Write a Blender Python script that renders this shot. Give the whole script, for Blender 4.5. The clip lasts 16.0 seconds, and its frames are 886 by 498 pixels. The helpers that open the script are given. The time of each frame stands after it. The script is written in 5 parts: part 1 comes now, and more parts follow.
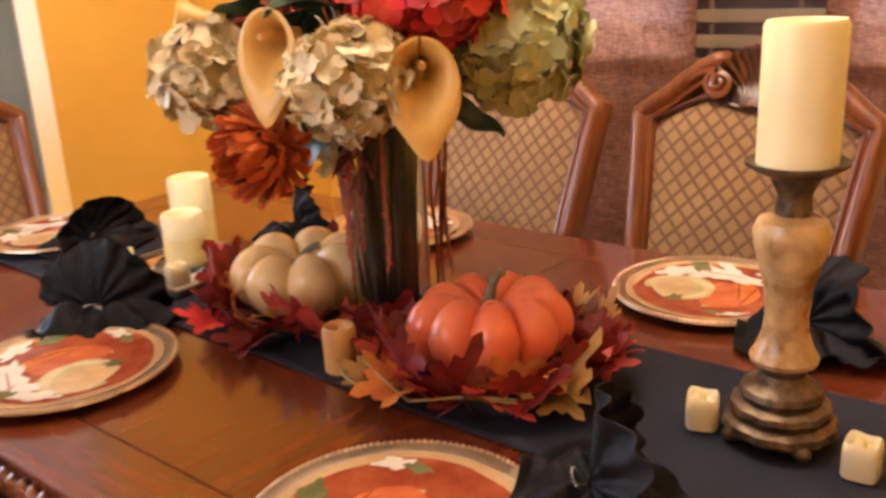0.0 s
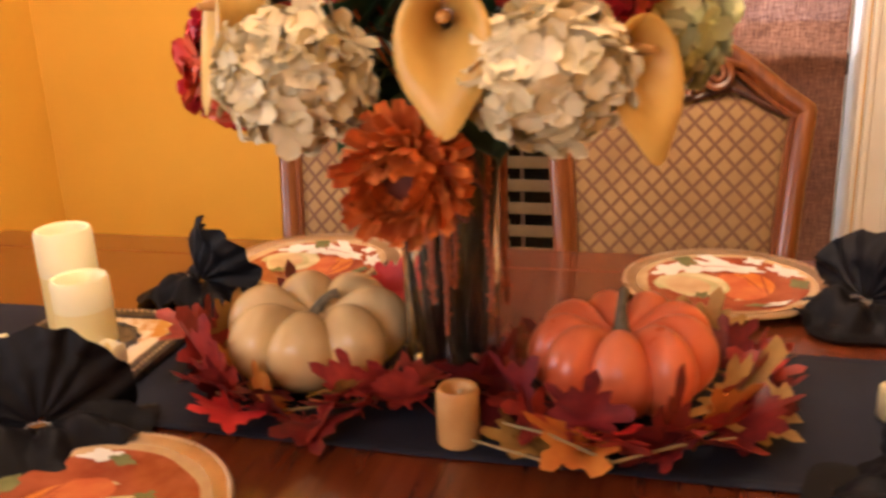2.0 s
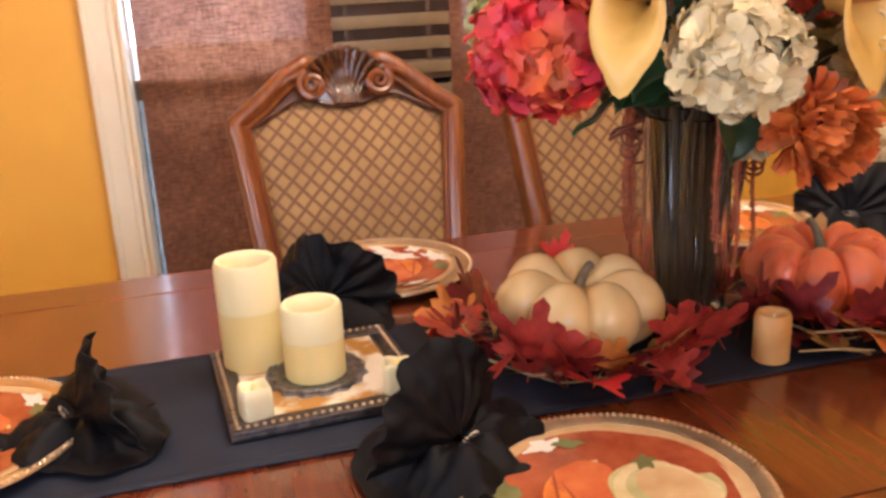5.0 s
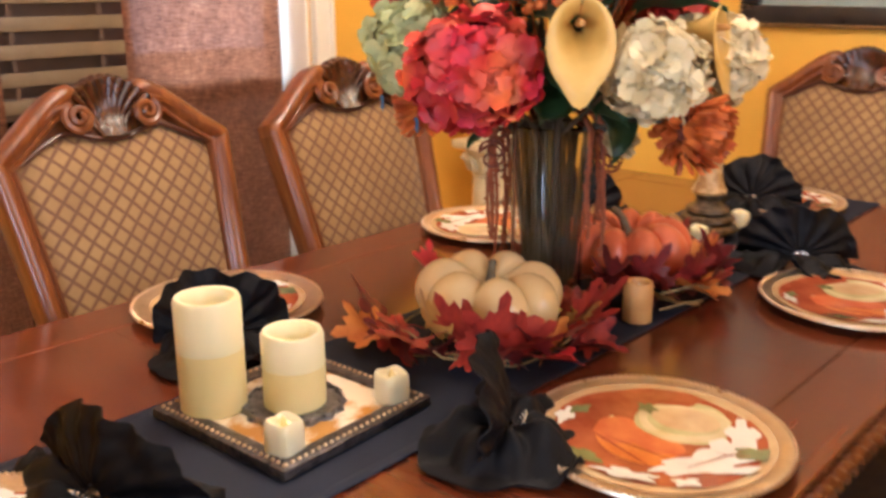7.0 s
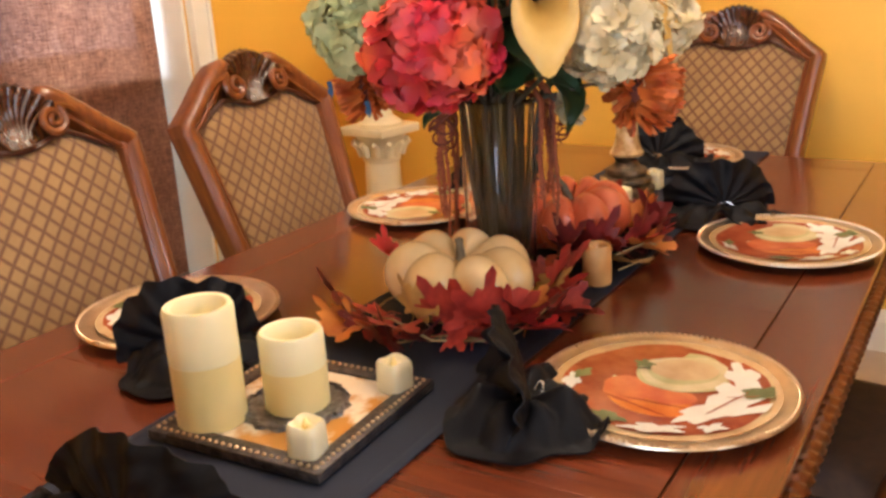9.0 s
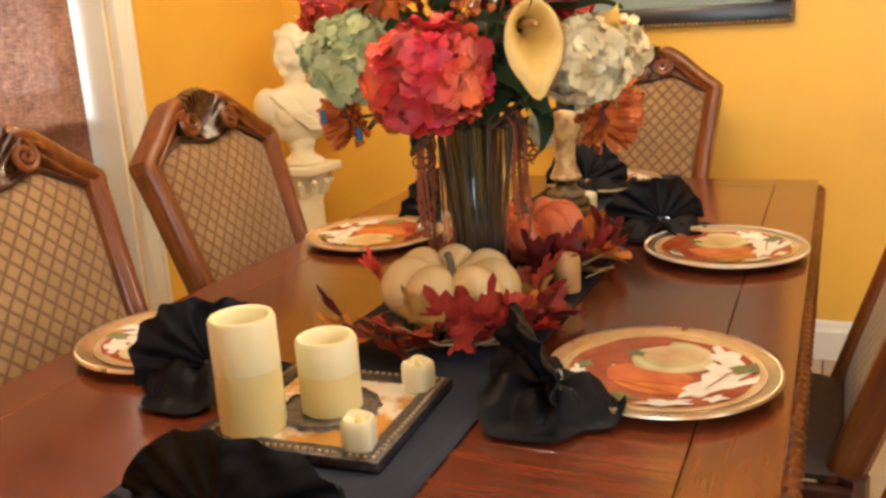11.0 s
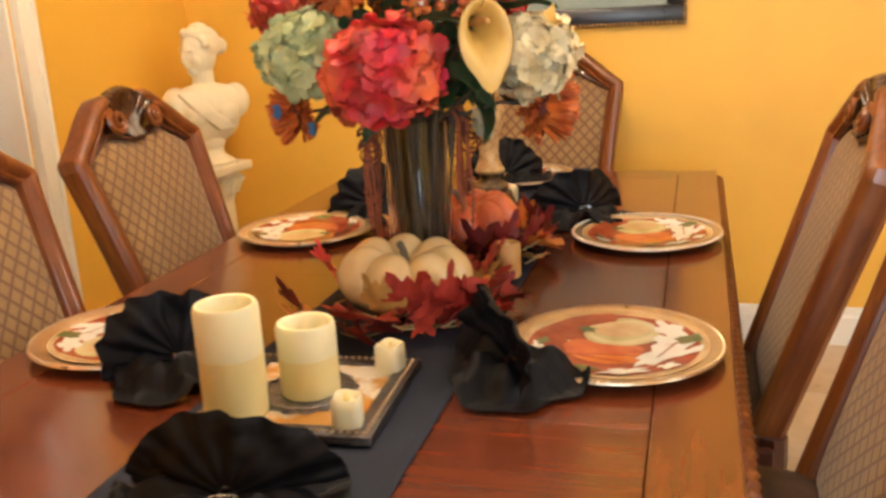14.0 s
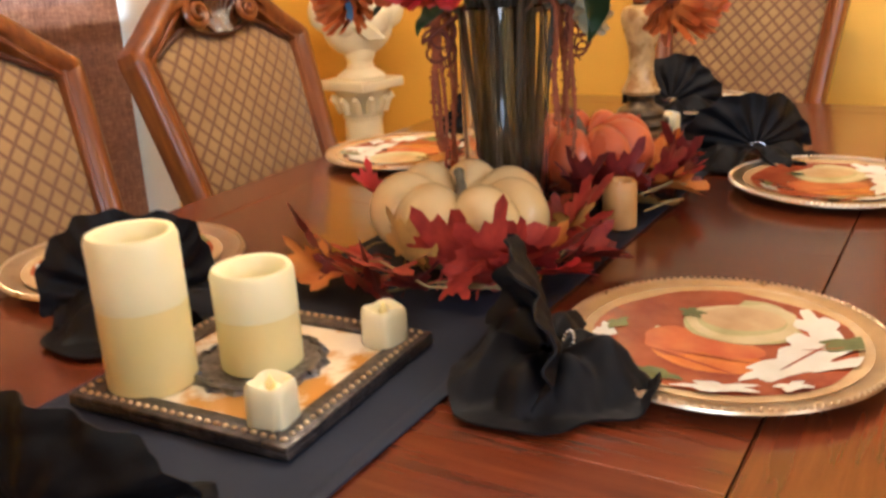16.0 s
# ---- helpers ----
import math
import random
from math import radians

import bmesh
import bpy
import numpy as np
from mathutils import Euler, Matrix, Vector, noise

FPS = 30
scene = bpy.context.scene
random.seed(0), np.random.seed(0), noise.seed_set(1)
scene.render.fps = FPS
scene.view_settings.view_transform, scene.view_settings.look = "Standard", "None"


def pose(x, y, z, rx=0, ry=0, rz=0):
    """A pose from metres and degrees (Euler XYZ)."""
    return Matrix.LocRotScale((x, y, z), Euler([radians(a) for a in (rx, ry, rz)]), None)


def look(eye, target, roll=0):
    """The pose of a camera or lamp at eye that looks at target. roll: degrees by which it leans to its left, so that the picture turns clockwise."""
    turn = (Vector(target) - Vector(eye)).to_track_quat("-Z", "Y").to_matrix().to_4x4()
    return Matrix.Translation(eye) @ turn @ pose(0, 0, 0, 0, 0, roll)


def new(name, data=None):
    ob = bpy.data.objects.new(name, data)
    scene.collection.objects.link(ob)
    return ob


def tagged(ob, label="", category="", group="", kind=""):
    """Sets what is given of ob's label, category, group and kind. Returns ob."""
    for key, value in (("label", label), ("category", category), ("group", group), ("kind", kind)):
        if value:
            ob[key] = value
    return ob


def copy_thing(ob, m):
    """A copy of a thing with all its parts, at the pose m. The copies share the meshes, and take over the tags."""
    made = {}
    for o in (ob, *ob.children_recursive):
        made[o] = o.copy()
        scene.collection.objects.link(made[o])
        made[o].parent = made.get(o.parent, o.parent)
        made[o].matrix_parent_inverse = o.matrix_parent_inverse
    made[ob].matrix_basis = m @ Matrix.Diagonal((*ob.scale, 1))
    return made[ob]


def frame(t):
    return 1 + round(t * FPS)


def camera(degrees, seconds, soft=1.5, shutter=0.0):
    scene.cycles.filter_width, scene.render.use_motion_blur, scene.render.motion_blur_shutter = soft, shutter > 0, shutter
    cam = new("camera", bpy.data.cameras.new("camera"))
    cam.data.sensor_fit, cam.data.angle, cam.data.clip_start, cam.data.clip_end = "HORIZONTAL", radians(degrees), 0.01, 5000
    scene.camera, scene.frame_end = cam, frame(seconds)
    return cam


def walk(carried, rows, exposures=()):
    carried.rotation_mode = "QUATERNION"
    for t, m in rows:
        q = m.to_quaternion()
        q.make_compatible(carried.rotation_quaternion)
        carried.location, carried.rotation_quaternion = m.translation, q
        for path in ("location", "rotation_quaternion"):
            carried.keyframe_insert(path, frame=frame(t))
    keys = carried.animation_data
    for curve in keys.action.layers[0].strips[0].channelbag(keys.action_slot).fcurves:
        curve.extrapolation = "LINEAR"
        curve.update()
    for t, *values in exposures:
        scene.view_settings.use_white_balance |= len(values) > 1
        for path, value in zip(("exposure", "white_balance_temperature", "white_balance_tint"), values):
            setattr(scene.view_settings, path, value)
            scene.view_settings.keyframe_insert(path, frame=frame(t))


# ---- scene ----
# camera
cam = camera(51.8, 16.0, soft=2.9, shutter=0.5)
PATH = [
    (0, (1.042, -0.977, 1.342), (-0.199, 0.472, 0.741), -3.0),
    (0.5, (0.892, -0.932, 1.319), (-0.186, 0.647, 0.733), -3.6),
    (1, (0.728, -0.934, 1.333), (-0.157, 0.773, 0.784), -2.3),
    (1.5, (0.526, -1.058, 1.332), (-0.093, 0.752, 0.749), -1.9),
    (2, (0.352, -1.067, 1.316), (-0.15, 0.772, 0.71), -2.5),
    (2.5, (0.162, -1.007, 1.322), (-0.291, 0.847, 0.723), -4.1),
    (3, (-0.021, -1.089, 1.335), (-0.321, 0.792, 0.725), -1.6),
    (3.5, (-0.183, -1.166, 1.337), (-0.334, 0.726, 0.705), -1.6),
    (5.8, (-0.888, -1.067, 1.315), (0.054, 0.622, 0.806), -0.0),
    (6, (-0.933, -1.0, 1.303), (0.091, 0.654, 0.839), -0.1),
    (6.2, (-0.959, -0.973, 1.312), (0.097, 0.654, 0.824), -2.9),
    (6.5, (-1.05, -0.9, 1.326), (0.168, 0.599, 0.806), -0.5),
    (7, (-1.229, -0.872, 1.332), (0.202, 0.408, 0.77), 0.0),
    (7.5, (-1.363, -0.884, 1.335), (0.196, 0.24, 0.783), -0.2),
    (8, (-1.366, -0.854, 1.328), (0.238, 0.222, 0.81), 0.5),
    (8.5, (-1.318, -0.766, 1.325), (0.278, 0.293, 0.752), -2.1),
    (11, (-1.525, -0.589, 1.312), (0.245, 0.188, 0.797), -3.5),
    (11.5, (-1.599, -0.47, 1.332), (0.23, 0.165, 0.831), -2.7),
    (12, (-1.718, -0.383, 1.338), (0.123, 0.222, 0.843), -2.9),
    (12.5, (-1.767, -0.34, 1.347), (0.074, 0.279, 0.868), -1.8),
    (12.8, (-1.77, -0.347, 1.346), (0.076, 0.266, 0.879), -1.7),
    (13, (-1.761, -0.356, 1.34), (0.089, 0.241, 0.872), -1.9),
    (13.5, (-1.716, -0.406, 1.323), (0.159, 0.112, 0.856), -1.9),
    (14, (-1.633, -0.49, 1.313), (0.223, 0.039, 0.788), -3.0),
    (14.5, (-1.515, -0.575, 1.293), (0.316, 0.025, 0.758), -3.6),
    (15, (-1.398, -0.589, 1.254), (0.374, 0.168, 0.717), -3.0),
    (15.5, (-1.282, -0.57, 1.228), (0.411, 0.333, 0.664), -3.9),
    (16, (-1.162, -0.574, 1.183), (0.469, 0.399, 0.551), -2.9),
]
# exposure and white balance drift a little as the camera turns towards the window and back
GRADE = [(0.0, 0.90, 5600, 19), (1.5, 0.83, 5950, 21), (2.0, 0.79, 6150, 25), (2.5, 0.85, 6350, 26), (3.5, 0.90, 5700, 16), (6.0, 0.85, 5350, 20), (7.0, 0.87, 5300, 16), (8.5, 0.78, 5450, 15),
         (11.0, 0.75, 5800, 6), (12.5, 0.70, 6020, 12), (13.5, 0.71, 6050, 10), (14.5, 0.81, 5550, 8), (16.0, 0.83, 5350, 11)]
walk(cam, [(t, look(eye, target, roll)) for t, eye, target, roll in PATH], GRADE)

# world and lights
world = bpy.data.worlds.new("world")
scene.world = world
world.use_nodes = True
sky = world.node_tree.nodes.new("ShaderNodeTexSky")
sky.sky_type, sky.sun_disc, sky.sun_elevation, sky.sun_rotation = "NISHITA", False, radians(35), radians(200)
world.node_tree.links.new(sky.outputs[0], world.node_tree.nodes["Background"].inputs[0])
world.node_tree.nodes["Background"].inputs[1].default_value = 0.1


def area(name, eye, target, sx, sy, watts, colour):
    d = bpy.data.lights.new(name, "AREA")
    d.shape, d.size, d.size_y, d.energy, d.color = "RECTANGLE", sx, sy, watts, colour
    ob = new(name, d)
    ob.matrix_world = look(eye, target)
    return ob


def bulb(name, x, y, z, watts, colour, r=0.03):
    d = bpy.data.lights.new(name, "POINT")
    d.energy, d.color, d.shadow_soft_size = watts, colour, r
    ob = new(name, d)
    ob.location = (x, y, z)
    return ob


# daylight of the next room comes through the wide opening in the west wall, and from the south window
area("daylight_west", (-4.97, -0.9, 1.45), (0, -0.3, 1.1), 2.3, 1.7, 68, (0.90, 0.96, 1.0))
area("daylight_south", (-0.6, -2.41, 1.6), (-0.6, 0.3, 1.2), 1.7, 1.2, 17, (1.0, 0.93, 0.84))
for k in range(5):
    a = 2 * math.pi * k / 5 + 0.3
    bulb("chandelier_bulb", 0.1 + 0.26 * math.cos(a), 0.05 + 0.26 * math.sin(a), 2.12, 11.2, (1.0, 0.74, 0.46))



# materials
def nodes_of(name):
    m = bpy.data.materials.new(name)
    m.use_nodes = True
    return m, m.node_tree.nodes, m.node_tree.links, m.node_tree.nodes["Principled BSDF"]


def noise_tex(n, l, scale, detail=4, coord="Object", stretch=(1, 1, 1), rough=0.55):
    c = n.new("ShaderNodeTexCoord")
    mp = n.new("ShaderNodeMapping")
    mp.inputs["Scale"].default_value = stretch
    t = n.new("ShaderNodeTexNoise")
    t.inputs["Scale"].default_value, t.inputs["Detail"].default_value, t.inputs["Roughness"].default_value = scale, detail, rough
    l.new(c.outputs[coord], mp.inputs[0])
    l.new(mp.outputs[0], t.inputs["Vector"])
    return t


def ramp(n, l, src, stops):
    r = n.new("ShaderNodeValToRGB")
    while len(r.color_ramp.elements) < len(stops):
        r.color_ramp.elements.new(0.5)
    for e, (p, c) in zip(r.color_ramp.elements, stops):
        e.position, e.color = p, (*c, 1)
    l.new(src, r.inputs[0])
    return r


def bump(n, l, b, src, strength, dist=0.002):
    u = n.new("ShaderNodeBump")
    u.inputs["Strength"].default_value, u.inputs["Distance"].default_value = strength, dist
    l.new(src, u.inputs["Height"])
    l.new(u.outputs[0], b.inputs["Normal"])
    return u


def surface(name, dark, light, rough=0.5, metal=0.0, scale=12, stretch=(1, 1, 1), fine=180, rel=0.15, island=0.0, hue=0.0, **more):
    """A surface with a broad mottling, a fine grain and a little uneven gloss."""
    m, n, l, b = nodes_of(name)
    t = noise_tex(n, l, scale, stretch=stretch)
    r = ramp(n, l, t.outputs[0], [(0.3, dark), (0.7, light)])
    col = r.outputs[0]
    if island:
        g = n.new("ShaderNodeNewGeometry")
        h = n.new("ShaderNodeHueSaturation")
        mr = n.new("ShaderNodeMapRange")
        mr.inputs[3].default_value, mr.inputs[4].default_value = 1 - island, 1 + island
        l.new(g.outputs["Random Per Island"], mr.inputs[0])
        l.new(mr.outputs[0], h.inputs["Value"])
        if hue:
            mh = n.new("ShaderNodeMapRange")
            mh.inputs[3].default_value, mh.inputs[4].default_value = 0.5 - hue, 0.5 + hue
            wide = noise_tex(n, l, 11, 2)
            l.new(wide.outputs[0], mh.inputs[0])
            l.new(mh.outputs[0], h.inputs["Hue"])
        l.new(col, h.inputs["Color"])
        col = h.outputs[0]
    l.new(col, b.inputs["Base Color"])
    b.inputs["Metallic"].default_value = metal
    f = noise_tex(n, l, fine, 3, stretch=stretch)
    mr2 = n.new("ShaderNodeMapRange")
    mr2.inputs[3].default_value, mr2.inputs[4].default_value = max(0.03, rough - 0.08), min(1, rough + 0.08)
    l.new(t.outputs[0], mr2.inputs[0])
    l.new(mr2.outputs[0], b.inputs["Roughness"])
    if rel:
        bump(n, l, b, f.outputs[0], rel)
    if "Subsurface_Weight" in more:
        b.inputs["Subsurface Radius"].default_value = (1.0, 0.82, 0.5)
    for key, value in more.items():
        b.inputs[key.replace("_", " ")].default_value = value
    return m


def wood(name, dark, mid, light, axis, rough, coat=0.0, scale=5.0, object_tint=0.0):
    """Stained wood with long grain along one axis, under varnish."""
    m, n, l, b = nodes_of(name)
    st = [9.0, 9.0, 9.0]
    st[axis] = 0.7
    t = noise_tex(n, l, scale, 6, stretch=st, rough=0.65)
    big = noise_tex(n, l, 2.3, 3)
    fine = noise_tex(n, l, scale * 9, 3, stretch=st)
    mix = n.new("ShaderNodeMath")
    mix.operation = "MULTIPLY_ADD"
    mix.inputs[1].default_value = 0.28
    l.new(big.outputs[0], mix.inputs[0])
    half = n.new("ShaderNodeMath")
    half.operation = "MULTIPLY"
    half.inputs[1].default_value = 0.72
    l.new(t.outputs[0], half.inputs[0])
    l.new(half.outputs[0], mix.inputs[2])
    r = ramp(n, l, mix.outputs[0], [(0.34, dark), (0.5, mid), (0.66, light)])
    col = r.outputs[0]
    if object_tint:
        o = n.new("ShaderNodeObjectInfo")
        h = n.new("ShaderNodeHueSaturation")
        mr = n.new("ShaderNodeMapRange")
        mr.inputs[3].default_value, mr.inputs[4].default_value = 1 - object_tint, 1 + object_tint
        l.new(o.outputs["Random"], mr.inputs[0])
        l.new(mr.outputs[0], h.inputs["Value"])
        l.new(col, h.inputs["Color"])
        col = h.outputs[0]
    l.new(col, b.inputs["Base Color"])
    rr = n.new("ShaderNodeMapRange")
    rr.inputs[3].default_value, rr.inputs[4].default_value = rough - 0.06, rough + 0.1
    l.new(big.outputs[0], rr.inputs[0])
    l.new(rr.outputs[0], b.inputs["Roughness"])
    b.inputs["Coat Weight"].default_value, b.inputs["Coat Roughness"].default_value = coat, 0.12
    bump(n, l, b, fine.outputs[0], 0.06)
    return m


def lattice(name, base, base2, line, period):
    """Upholstery with a woven diamond trellis."""
    m, n, l, b = nodes_of(name)
    c = n.new("ShaderNodeTexCoord")
    sep = n.new("ShaderNodeSeparateXYZ")
    l.new(c.outputs["Object"], sep.inputs[0])
    wob = noise_tex(n, l, 14, 2)

    def math_node(op, a, bb=None, cc=None):
        q = n.new("ShaderNodeMath")
        q.operation = op
        for k, v in enumerate((a, bb, cc)):
            if v is None:
                continue
            if isinstance(v, (int, float)):
                q.inputs[k].default_value = v
            else:
                l.new(v, q.inputs[k])
        return q.outputs[0]

    def line_mask(sign):
        s = math_node("MULTIPLY_ADD", sep.outputs[2], sign * 0.92, sep.outputs[0])
        s = math_node("MULTIPLY_ADD", wob.outputs[0], 0.006, s)
        s = math_node("MULTIPLY", s, 1 / period)
        s = math_node("PINGPONG", s, 0.5)
        return s
    near = math_node("MINIMUM", line_mask(1), line_mask(-1))
    k = n.new("ShaderNodeMapRange")
    k.interpolation_type = "SMOOTHSTEP"
    k.inputs[1].default_value, k.inputs[2].default_value = 0.03, 0.20
    l.new(near, k.inputs[0])
    t = noise_tex(n, l, 9, 4)
    r = ramp(n, l, t.outputs[0], [(0.3, base), (0.7, base2)])
    mix = n.new("ShaderNodeMix")
    mix.data_type = "RGBA"
    mix.inputs[6].default_value = (*line, 1)
    l.new(k.outputs[0], mix.inputs[0])
    l.new(r.outputs[0], mix.inputs[7])
    l.new(mix.outputs[2], b.inputs["Base Color"])
    b.inputs["Roughness"].default_value = 0.75
    b.inputs["Sheen Weight"].default_value = 0.25
    weave = noise_tex(n, l, 420, 2)
    hh = math_node("MULTIPLY_ADD", weave.outputs[0], 0.25, k.outputs[0])
    bump(n, l, b, hh, 0.5, 0.0025)
    return m


WALL = surface("gold_wall_paint", (0.71, 0.395, 0.038), (0.77, 0.442, 0.047), 0.5, scale=3, fine=320, rel=0.08)
GREY_WALL = surface("blue_grey_wall_paint", (0.36, 0.38, 0.36), (0.42, 0.44, 0.42), 0.6, scale=3, fine=300, rel=0.08)
CEIL = surface("white_ceiling_paint", (0.72, 0.70, 0.66), (0.78, 0.76, 0.72), 0.8, scale=4, fine=120, rel=0.2)
TRIM = surface("cream_trim_paint", (0.74, 0.70, 0.58), (0.80, 0.76, 0.65), 0.35, scale=6, rel=0.03)
TILE = surface("beige_floor_tile", (0.50, 0.38, 0.24), (0.62, 0.50, 0.34), 0.3, scale=7, fine=60, rel=0.05)
GROUT = surface("grey_grout", (0.30, 0.25, 0.19), (0.36, 0.31, 0.24), 0.9, scale=30)
TABLE_X = wood("cherry_table_wood_long", (0.092, 0.018, 0.006), (0.128, 0.027, 0.008), (0.168, 0.040, 0.011), 0, 0.22, 0.55, object_tint=0.02)
TABLE_Y = wood("cherry_table_wood_cross", (0.092, 0.018, 0.006), (0.128, 0.027, 0.008), (0.168, 0.040, 0.011), 1, 0.22, 0.55, object_tint=0.02)
CHAIR_WOOD = wood("carved_chair_wood", (0.085, 0.019, 0.004), (0.155, 0.042, 0.007), (0.240, 0.078, 0.012), 2, 0.30, 0.25)
SHELL_WOOD = wood("dark_glazed_carving", (0.022, 0.006, 0.002), (0.055, 0.016, 0.005), (0.11, 0.034, 0.009), 2, 0.22, 0.9)
DARK_WOOD = wood("dark_chair_wood", (0.035, 0.010, 0.005), (0.06, 0.018, 0.008), (0.10, 0.03, 0.012), 2, 0.35, 0.2)
FABRIC = lattice("trellis_upholstery", (0.225, 0.124, 0.039), (0.305, 0.180, 0.060), (0.132, 0.055, 0.018), 0.040)
SEAT_FABRIC = surface("brown_seat_fabric", (0.06, 0.032, 0.02), (0.10, 0.055, 0.03), 0.85, scale=30, fine=500, rel=0.4)
BLACK_CLOTH = surface("black_satin", (0.0033, 0.0031, 0.0042), (0.0060, 0.0057, 0.0076), 0.58, scale=16, fine=700, rel=0.2, Specular_IOR_Level=0.17)
RUNNER = surface("navy_black_runner_cloth", (0.0135, 0.0165, 0.0290), (0.0205, 0.0255, 0.0440), 0.75, scale=9, fine=900, rel=0.25, Specular_IOR_Level=0.25)
SILVER = surface("champagne_silver", (0.58, 0.44, 0.28), (0.74, 0.60, 0.42), 0.30, 0.9, scale=25, fine=140, rel=0.06)
DARK_METAL = surface("bronzed_pewter", (0.05, 0.035, 0.022), (0.22, 0.16, 0.10), 0.38, 0.75, scale=60, fine=300, rel=0.5)
PEWTER = surface("blue_grey_pewter", (0.07, 0.07, 0.08), (0.30, 0.29, 0.29), 0.35, 0.8, scale=90, fine=300, rel=0.5)
PAINT_RED = surface("glaze_russet", (0.26, 0.045, 0.018), (0.44, 0.12, 0.045), 0.09, scale=22, rel=0.02)
PAINT_ORANGE = surface("glaze_orange", (0.55, 0.13, 0.02), (0.78, 0.28, 0.05), 0.09, scale=26, rel=0.02)
PAINT_YELLOW = surface("glaze_straw", (0.55, 0.42, 0.20), (0.70, 0.60, 0.36), 0.09, scale=30, rel=0.02)
PAINT_TAN = surface("glaze_tan", (0.48, 0.30, 0.14), (0.68, 0.50, 0.28), 0.09, scale=16, rel=0.02)
PAINT_WHITE = surface("glaze_white", (0.74, 0.70, 0.62), (0.82, 0.80, 0.74), 0.08, scale=30, rel=0.02)
PAINT_CORAL = surface("glaze_coral", (0.50, 0.10, 0.035), (0.66, 0.20, 0.06), 0.09, scale=24, rel=0.02)
PAINT_OLIVE = surface("glaze_pale_olive", (0.40, 0.36, 0.16), (0.56, 0.50, 0.26), 0.09, scale=30, rel=0.02)
PAINT_GREEN = surface("glaze_olive", (0.11, 0.12, 0.04), (0.22, 0.22, 0.09), 0.09, scale=30, rel=0.02)
# on hollow rims this paler tone paints light through wax; plain colour on the candlestick
WAX_RIM = surface("pale_or_lit_ivory_wax", (0.80, 0.72, 0.42), (0.86, 0.79, 0.50), 0.45, scale=9, fine=120, rel=0.06, Subsurface_Weight=0.3, Subsurface_Scale=0.012)
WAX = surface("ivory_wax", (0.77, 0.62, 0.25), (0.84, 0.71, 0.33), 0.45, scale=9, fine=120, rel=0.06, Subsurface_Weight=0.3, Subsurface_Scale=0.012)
WAX_PALE = surface("pale_wax", (0.76, 0.68, 0.42), (0.83, 0.76, 0.52), 0.42, scale=18, fine=90, rel=0.1, Subsurface_Weight=0.3, Subsurface_Scale=0.02)
WAX_AMBER = surface("amber_wax", (0.55, 0.28, 0.08), (0.68, 0.40, 0.14), 0.5, scale=18, fine=90, rel=0.1, Subsurface_Weight=0.25, Subsurface_Scale=0.02)
MARBLE_GOLD = surface("veined_honey_stone", (0.20, 0.09, 0.03), (0.66, 0.46, 0.20), 0.28, scale=22, fine=60, rel=0.08)
PEARL = surface("mottled_gold_pearl", (0.58, 0.30, 0.07), (0.92, 0.84, 0.68), 0.12, 0.25, scale=17, fine=34, rel=0.5)
PEARL.node_tree.nodes["Color Ramp"].color_ramp.elements[0].position = 0.44
PEARL.node_tree.nodes["Color Ramp"].color_ramp.elements[1].position = 0.56
TRAY_METAL = surface("dark_pewter_tray", (0.022, 0.020, 0.024), (0.12, 0.10, 0.09), 0.32, 0.6, scale=70, fine=240, rel=0.7)
PLASTER = surface("cream_plaster", (0.70, 0.60, 0.38), (0.78, 0.70, 0.48), 0.65, scale=8, fine=120, rel=0.12)
PUMP_WHITE = surface("cream_pumpkin_skin", (0.64, 0.445, 0.185), (0.78, 0.60, 0.31), 0.25, scale=9, fine=70, rel=0.12)
PUMP_ORANGE = surface("orange_pumpkin_skin", (0.66, 0.125, 0.040), (0.82, 0.23, 0.095), 0.30, scale=10, fine=70, rel=0.12)
STEM_GREY = surface("dry_pumpkin_stem", (0.10, 0.085, 0.05), (0.20, 0.17, 0.11), 0.8, scale=60, fine=200, rel=0.5)
LEAF_RED = surface("crimson_maple_leaf", (0.19, 0.012, 0.013), (0.46, 0.052, 0.028), 0.42, scale=48, rel=0.2)
LEAF_DARK = surface("burgundy_maple_leaf", (0.085, 0.008, 0.011), (0.24, 0.024, 0.021), 0.42, scale=48, rel=0.2)
LEAF_HOT = surface("scarlet_maple_leaf", (0.58, 0.020, 0.026), (0.78, 0.070, 0.050), 0.5, scale=30, rel=0.2)
LEAF_ORANGE = surface("orange_maple_leaf", (0.46, 0.11, 0.015), (0.66, 0.26, 0.04), 0.5, scale=30, rel=0.2)
LEAF_GOLD = surface("golden_brown_maple_leaf", (0.32, 0.17, 0.035), (0.54, 0.33, 0.085), 0.5, scale=30, rel=0.2)
PETAL_WHITE = surface("cream_petal", (0.50, 0.39, 0.19), (0.71, 0.60, 0.36), 0.6, scale=25, rel=0.1, island=0.2, Subsurface_Weight=0.3, Subsurface_Scale=0.012)
PETAL_RED = surface("coral_red_petal", (0.40, 0.012, 0.016), (0.66, 0.085, 0.028), 0.55, scale=14, rel=0.1, island=0.35, hue=0.042)
PETAL_GREEN = surface("pale_green_petal", (0.34, 0.36, 0.14), (0.52, 0.52, 0.25), 0.6, scale=20, rel=0.1, island=0.2)
PETAL_ORANGE = surface("burnt_orange_petal", (0.40, 0.062, 0.010), (0.70, 0.20, 0.028), 0.55, scale=26, rel=0.1, island=0.3)
